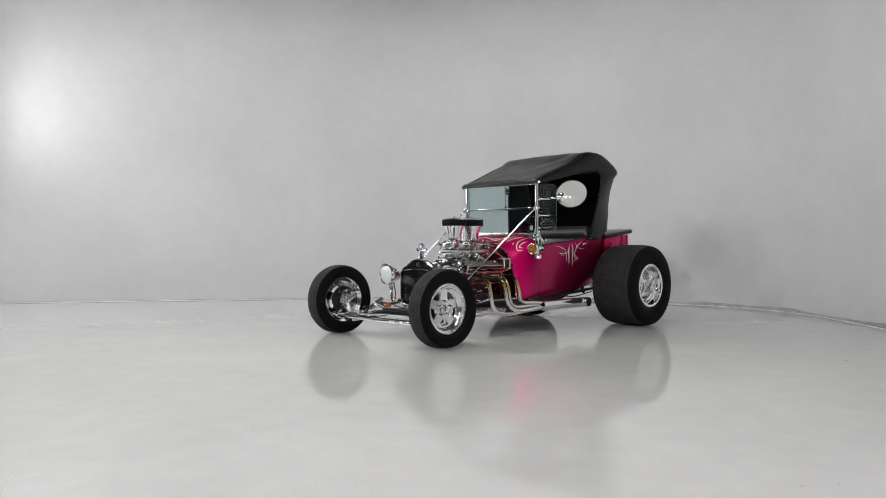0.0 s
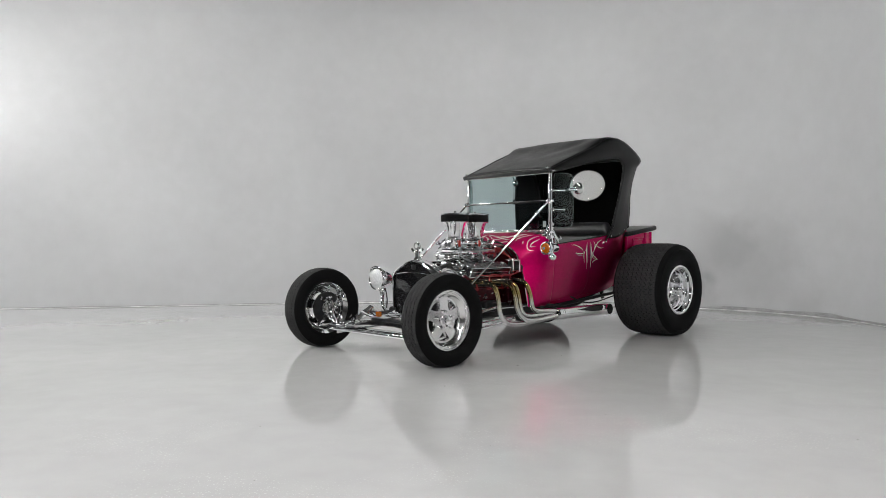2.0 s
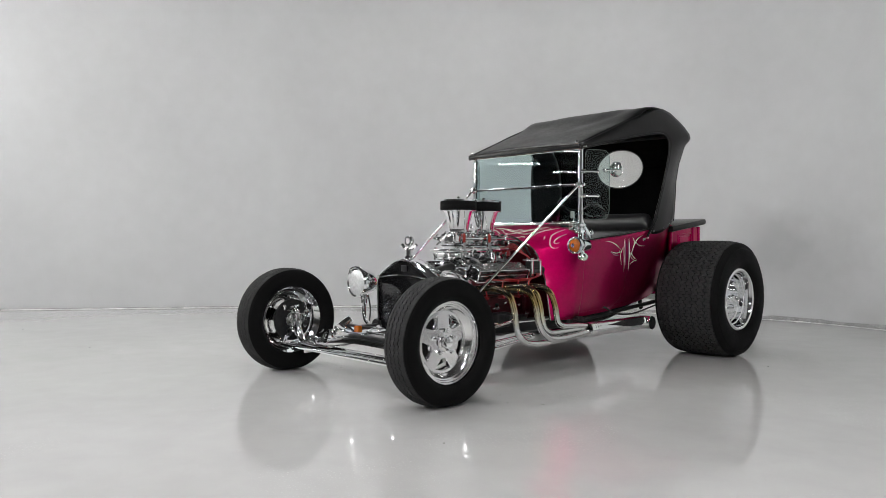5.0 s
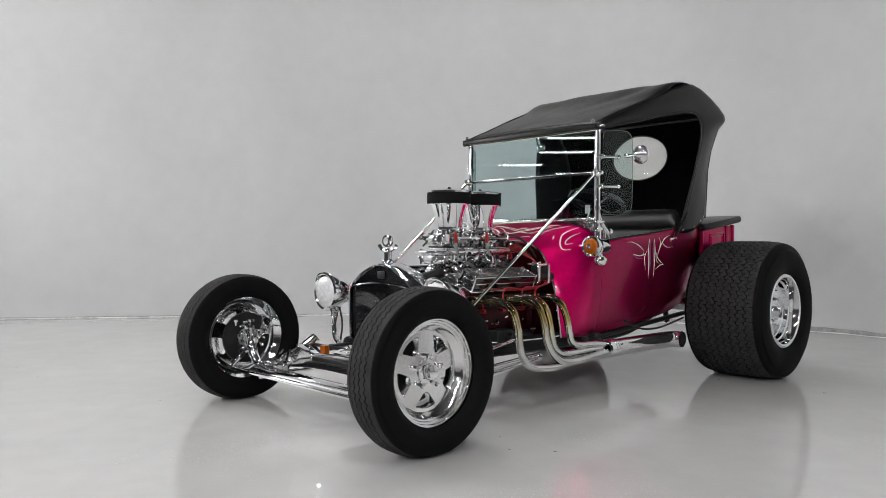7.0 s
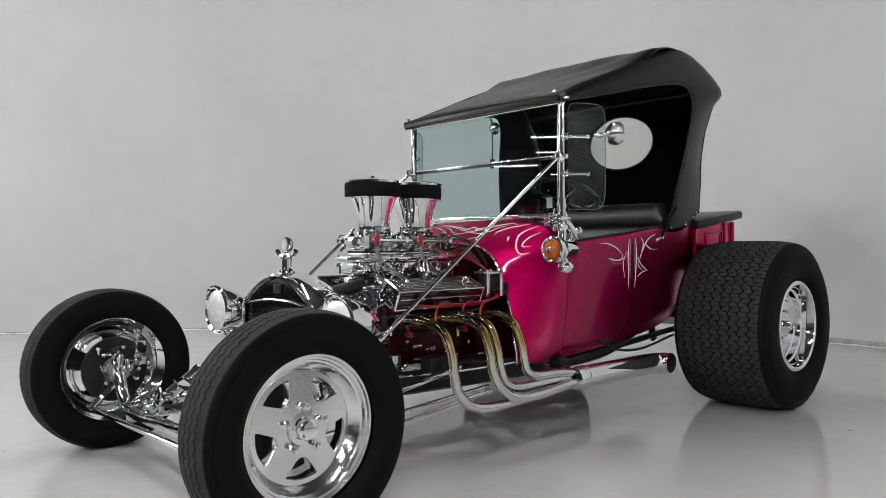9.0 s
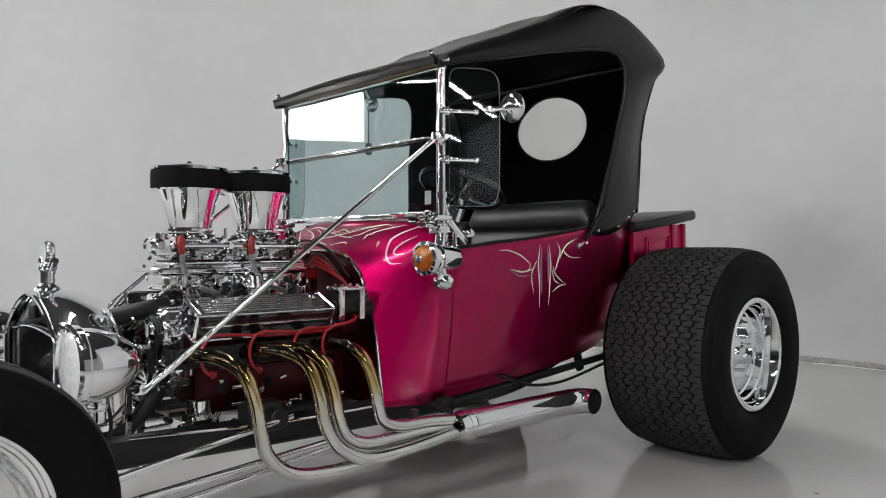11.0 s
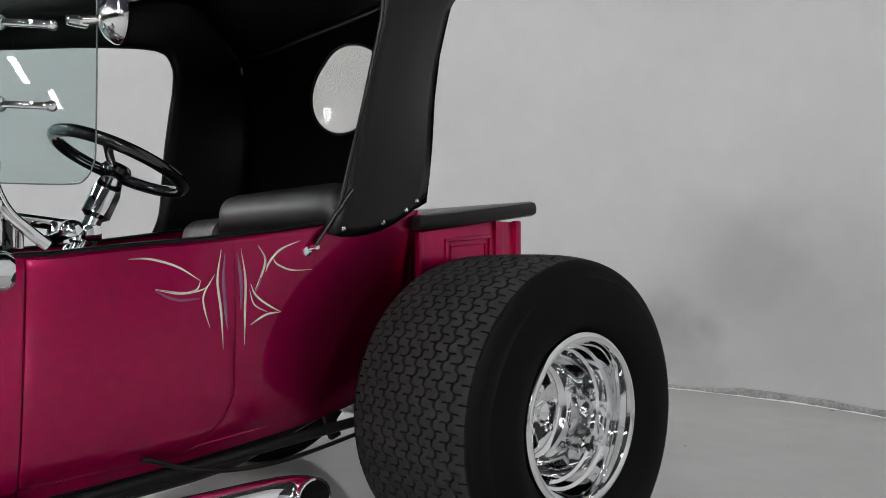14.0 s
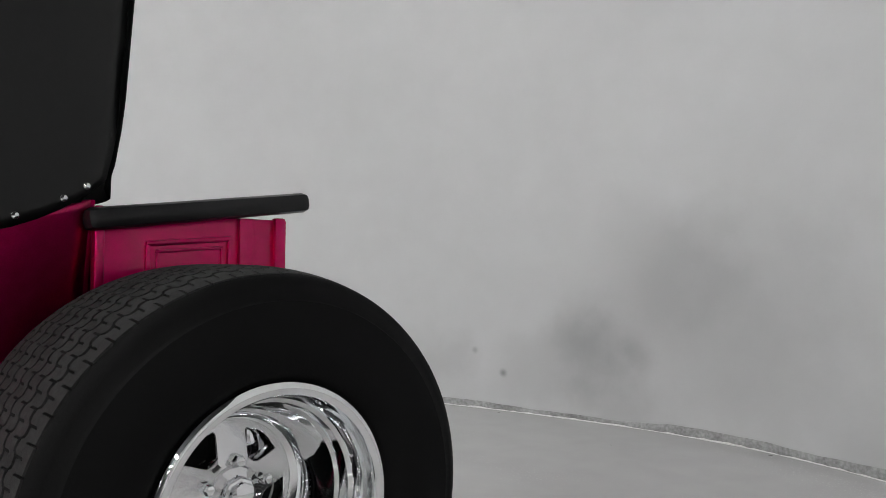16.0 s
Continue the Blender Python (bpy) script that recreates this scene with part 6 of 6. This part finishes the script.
# --- canvas top ---
roof = under("canvas_top", car)
roof["label"] = "black vinyl canvas top with oval rear window"
FRONT = [(0.530, 2.160, 0.876), (0.545, 2.198, 0.96), (0.566, 2.218, 1.08), (0.588, 2.236, 1.20), (0.604, 2.258, 1.33), (0.612, 2.276, 1.44), (0.610, 2.270, 1.525), (0.600, 2.19, 1.568), (0.572, 1.95, 1.532), (0.538, 1.68, 1.468), (0.497, 1.405, 1.405)]
BACK = [(0.530, 2.492, 0.985), (0.528, 2.508, 1.06), (0.526, 2.519, 1.15), (0.526, 2.526, 1.26), (0.545, 2.528, 1.38), (0.585, 2.530, 1.50), (0.628, 2.532, 1.592), (0.545, 2.30, 1.760), (0.518, 1.95, 1.655), (0.504, 1.68, 1.545), (0.490, 1.395, 1.430)]
for s in BOTH:
    rows = []
    ahead = [0.0 if s > 0 else 0.025] * 7 + [0.0 if s > 0 else 0.01] + [0.0] * 3
    F, B = curve_points([(x, y - a, z) for (x, y, z), a in zip(FRONT, ahead)], 4), curve_points(BACK, 4)
    for a, b in zip(F, B):
        row = []
        for k in range(9):
            g = k / 8
            p = a.lerp(b, g)
            puff = 0.012 * math.sin(math.pi * g)
            sag = -0.046 * max(0.0, math.sin(math.pi * g)) ** 0.7 * max(0.0, 1 - (a.z - 0.876) / 0.14)
            row.append((s * (p.x + puff + 0.003 * noise.noise((p.y * 9, p.z * 9, s))), p.y, p.z + sag))
        rows.append(row)
    solid(part("side_quarter", grid(rows), FABRIC, roof, "black side quarter of the top", 60), 0.006, 0)
    hem = [(s * (p.x + 0.003), p.y, p.z) for p in F]
    part("opening_hem", tube(hem, 0.006, 8, 1), FABRIC, roof)
    for k in (1, 4, 6, 7):
        a, b = Vector(rows[0][k]), Vector(rows[1][k])
        at = a + (b - a).normalized() * 0.022
        part("snap", ball((at.x + s * 0.004, at.y, at.z), 0.0075, 12, 0.6, (1, 0, 0)), CHROME, roof, "bright press stud")
    part("strap", tube([(s * 0.556, 2.226, 0.985), (s * 0.545, 2.165, 0.90), (s * 0.536, 2.128, 0.842)], 0.011, 8, 4, flat=0.005), FABRIC, roof)
    part("strap_bolt", merge(lathe([(0.0, 0), (0.014, 0.0), (0.012, 0.010), (0.0, 0.013)], (s * 0.518, 2.112, 0.828), (s * 0.9, 2.112, 0.828), 20), rod((s * 0.52, 2.128, 0.838), (s * 0.545, 2.130, 0.840), 0.008)), CHROME, roof, "chrome mounting bolt")
ROOF = [(1.395, 0.490, 1.430, 0.012), (1.68, 0.504, 1.545, 0.012), (1.95, 0.518, 1.655, 0.010), (2.10, 0.528, 1.735, 0.008), (2.17, 0.533, 1.759, 0.008), (2.25, 0.540, 1.767, 0.008), (2.30, 0.545, 1.760, 0.012), (2.36, 0.566, 1.722, 0.016), (2.45, 0.600, 1.655, 0.014), (2.532, 0.628, 1.592, 0.012)]
rows = []
for t in [k / 4 for k in range(4 * (len(ROOF) - 1) + 1)]:
    k = min(int(t), len(ROOF) - 2)
    y, w, z, c = (cubic(list(range(len(ROOF))), [r[j] for r in ROOF], t) for j in range(4))
    row = []
    for i in range(25):
        u = -1 + 2 * i / 24
        bow = 0.03 * (1 - u * u) if y > 2.40 else 0.0
        wr = 0.004 * noise.noise((u * 3, y * 7, 2)) + 0.0025 * noise.noise((u * 8 + y * 4, y * 3, 5)) + 0.006 * max(0.0, 1 - abs(y - 2.05) / 0.36) * math.sin(11 * abs(u) - 16 * y) * min(1.0, 2.2 * abs(u))
        row.append((u * w, y + bow * min(1, (y - 2.40) / 0.13), z + c * (1 - u * u) - 0.010 * max(0, abs(u) - 0.9) / 0.1 + wr))
    rows.append(row)
solid(part("roof_sheet", grid(rows), FABRIC, roof, "taut black roof sheet", 60), 0.006, 0)
part("rear_hem", tube([(x, y, z - 0.005) for x, y, z in rows[-1]], 0.009, 8, 1), FABRIC, roof)
# rear curtain round the oval window
OVAL_C, OVAL_A, OVAL_B = (0.0, 1.385), 0.212, 0.150


def back_edge(z):
    """Half width and place along the car of the canvas corner at a height."""
    pts = BACK[:7]
    return tuple(float(np.interp(z, [p[2] for p in pts], [p[j] for p in pts])) for j in (0, 1))


def rear_y(x, z):
    bx, by = back_edge(z)
    u = min(1, abs(x) / bx)
    return by + 0.030 * (1 - u * u) + 0.040 * min(1, max(0.0, (1.60 - z) / 0.10)) * (1 - u ** 6)


rows = []
for k in range(64):
    th = 2 * math.pi * k / 64
    c, sn = math.cos(th), math.sin(th)
    ix, iz = OVAL_A * c, OVAL_C[1] + OVAL_B * sn
    row = []
    up, dn = 1.600 - OVAL_C[1], OVAL_C[1] - 0.955
    rr = min(0.625 / max(1e-4, abs(c)), (up if sn > 0 else dn) / max(1e-4, abs(sn)))
    ox, oz = rr * c, OVAL_C[1] + rr * sn
    ox = max(-1, min(1, ox / 0.625)) * (back_edge(oz)[0] + 0.003)
    for j in range(7):
        g = j / 6
        x, z = ix + (ox - ix) * g, iz + (oz - iz) * g
        row.append((x, rear_y(x, z), z))
    rows.append(row)
rows.append(rows[0])
solid(part("rear_curtain", grid(rows), LINING, roof, "black rear curtain", 60), 0.006, 0)
rim = [(OVAL_A * math.cos(2 * math.pi * k / 48), rear_y(OVAL_A * math.cos(2 * math.pi * k / 48), OVAL_C[1] + OVAL_B * math.sin(2 * math.pi * k / 48)) - 0.002, OVAL_C[1] + OVAL_B * math.sin(2 * math.pi * k / 48)) for k in range(49)]
part("window_hem", tube(rim, 0.005, 8, 1), FABRIC, roof)
rows = []
for j in range(5):
    g = j / 4
    rows.append([(g * OVAL_A * math.cos(2 * math.pi * k / 48), rear_y(g * OVAL_A * math.cos(2 * math.pi * k / 48), OVAL_C[1] + g * OVAL_B * math.sin(2 * math.pi * k / 48)), OVAL_C[1] + g * OVAL_B * math.sin(2 * math.pi * k / 48)) for k in range(48)])
bm = grid(rows[1:], True)
cv = bm.verts.new((0, rear_y(0, OVAL_C[1]), OVAL_C[1]))
bm.verts.ensure_lookup_table()
for k in range(48):
    bm.faces.new((cv, bm.verts[k], bm.verts[(k + 1) % 48]))
pane = part("oval_window", bm, VINYLPANE, roof, "clear oval vinyl window", 60)
pane.visible_shadow = False
part("header_bow", merge(box(0, 1.425, 1.425, 0.97, 0.055, 0.018, 0.005)), WOOD, roof, "varnished wooden front bow")
part("front_valance", merge(box(0, 1.3935, 1.421, 0.985, 0.006, 0.030, 0.002), *[box(q * 0.4905, 1.415, 1.420, 0.006, 0.05, 0.030, 0.002) for q in BOTH]), FABRIC, roof, "black front valance")
part("front_hem", tube([(-0.492, 1.393, 1.428), (-0.25, 1.392, 1.437), (0, 1.391, 1.441), (0.25, 1.392, 1.437), (0.492, 1.393, 1.428)], 0.008, 8, 4), FABRIC, roof)
for s in BOTH:
    part("header_bolt", merge(ball((s * 0.47, 1.40, 1.447), 0.010, 12), rod((s * 0.478, 1.41, 1.42), (s * 0.53, 1.42, 1.418), 0.006)), CHROME, roof)
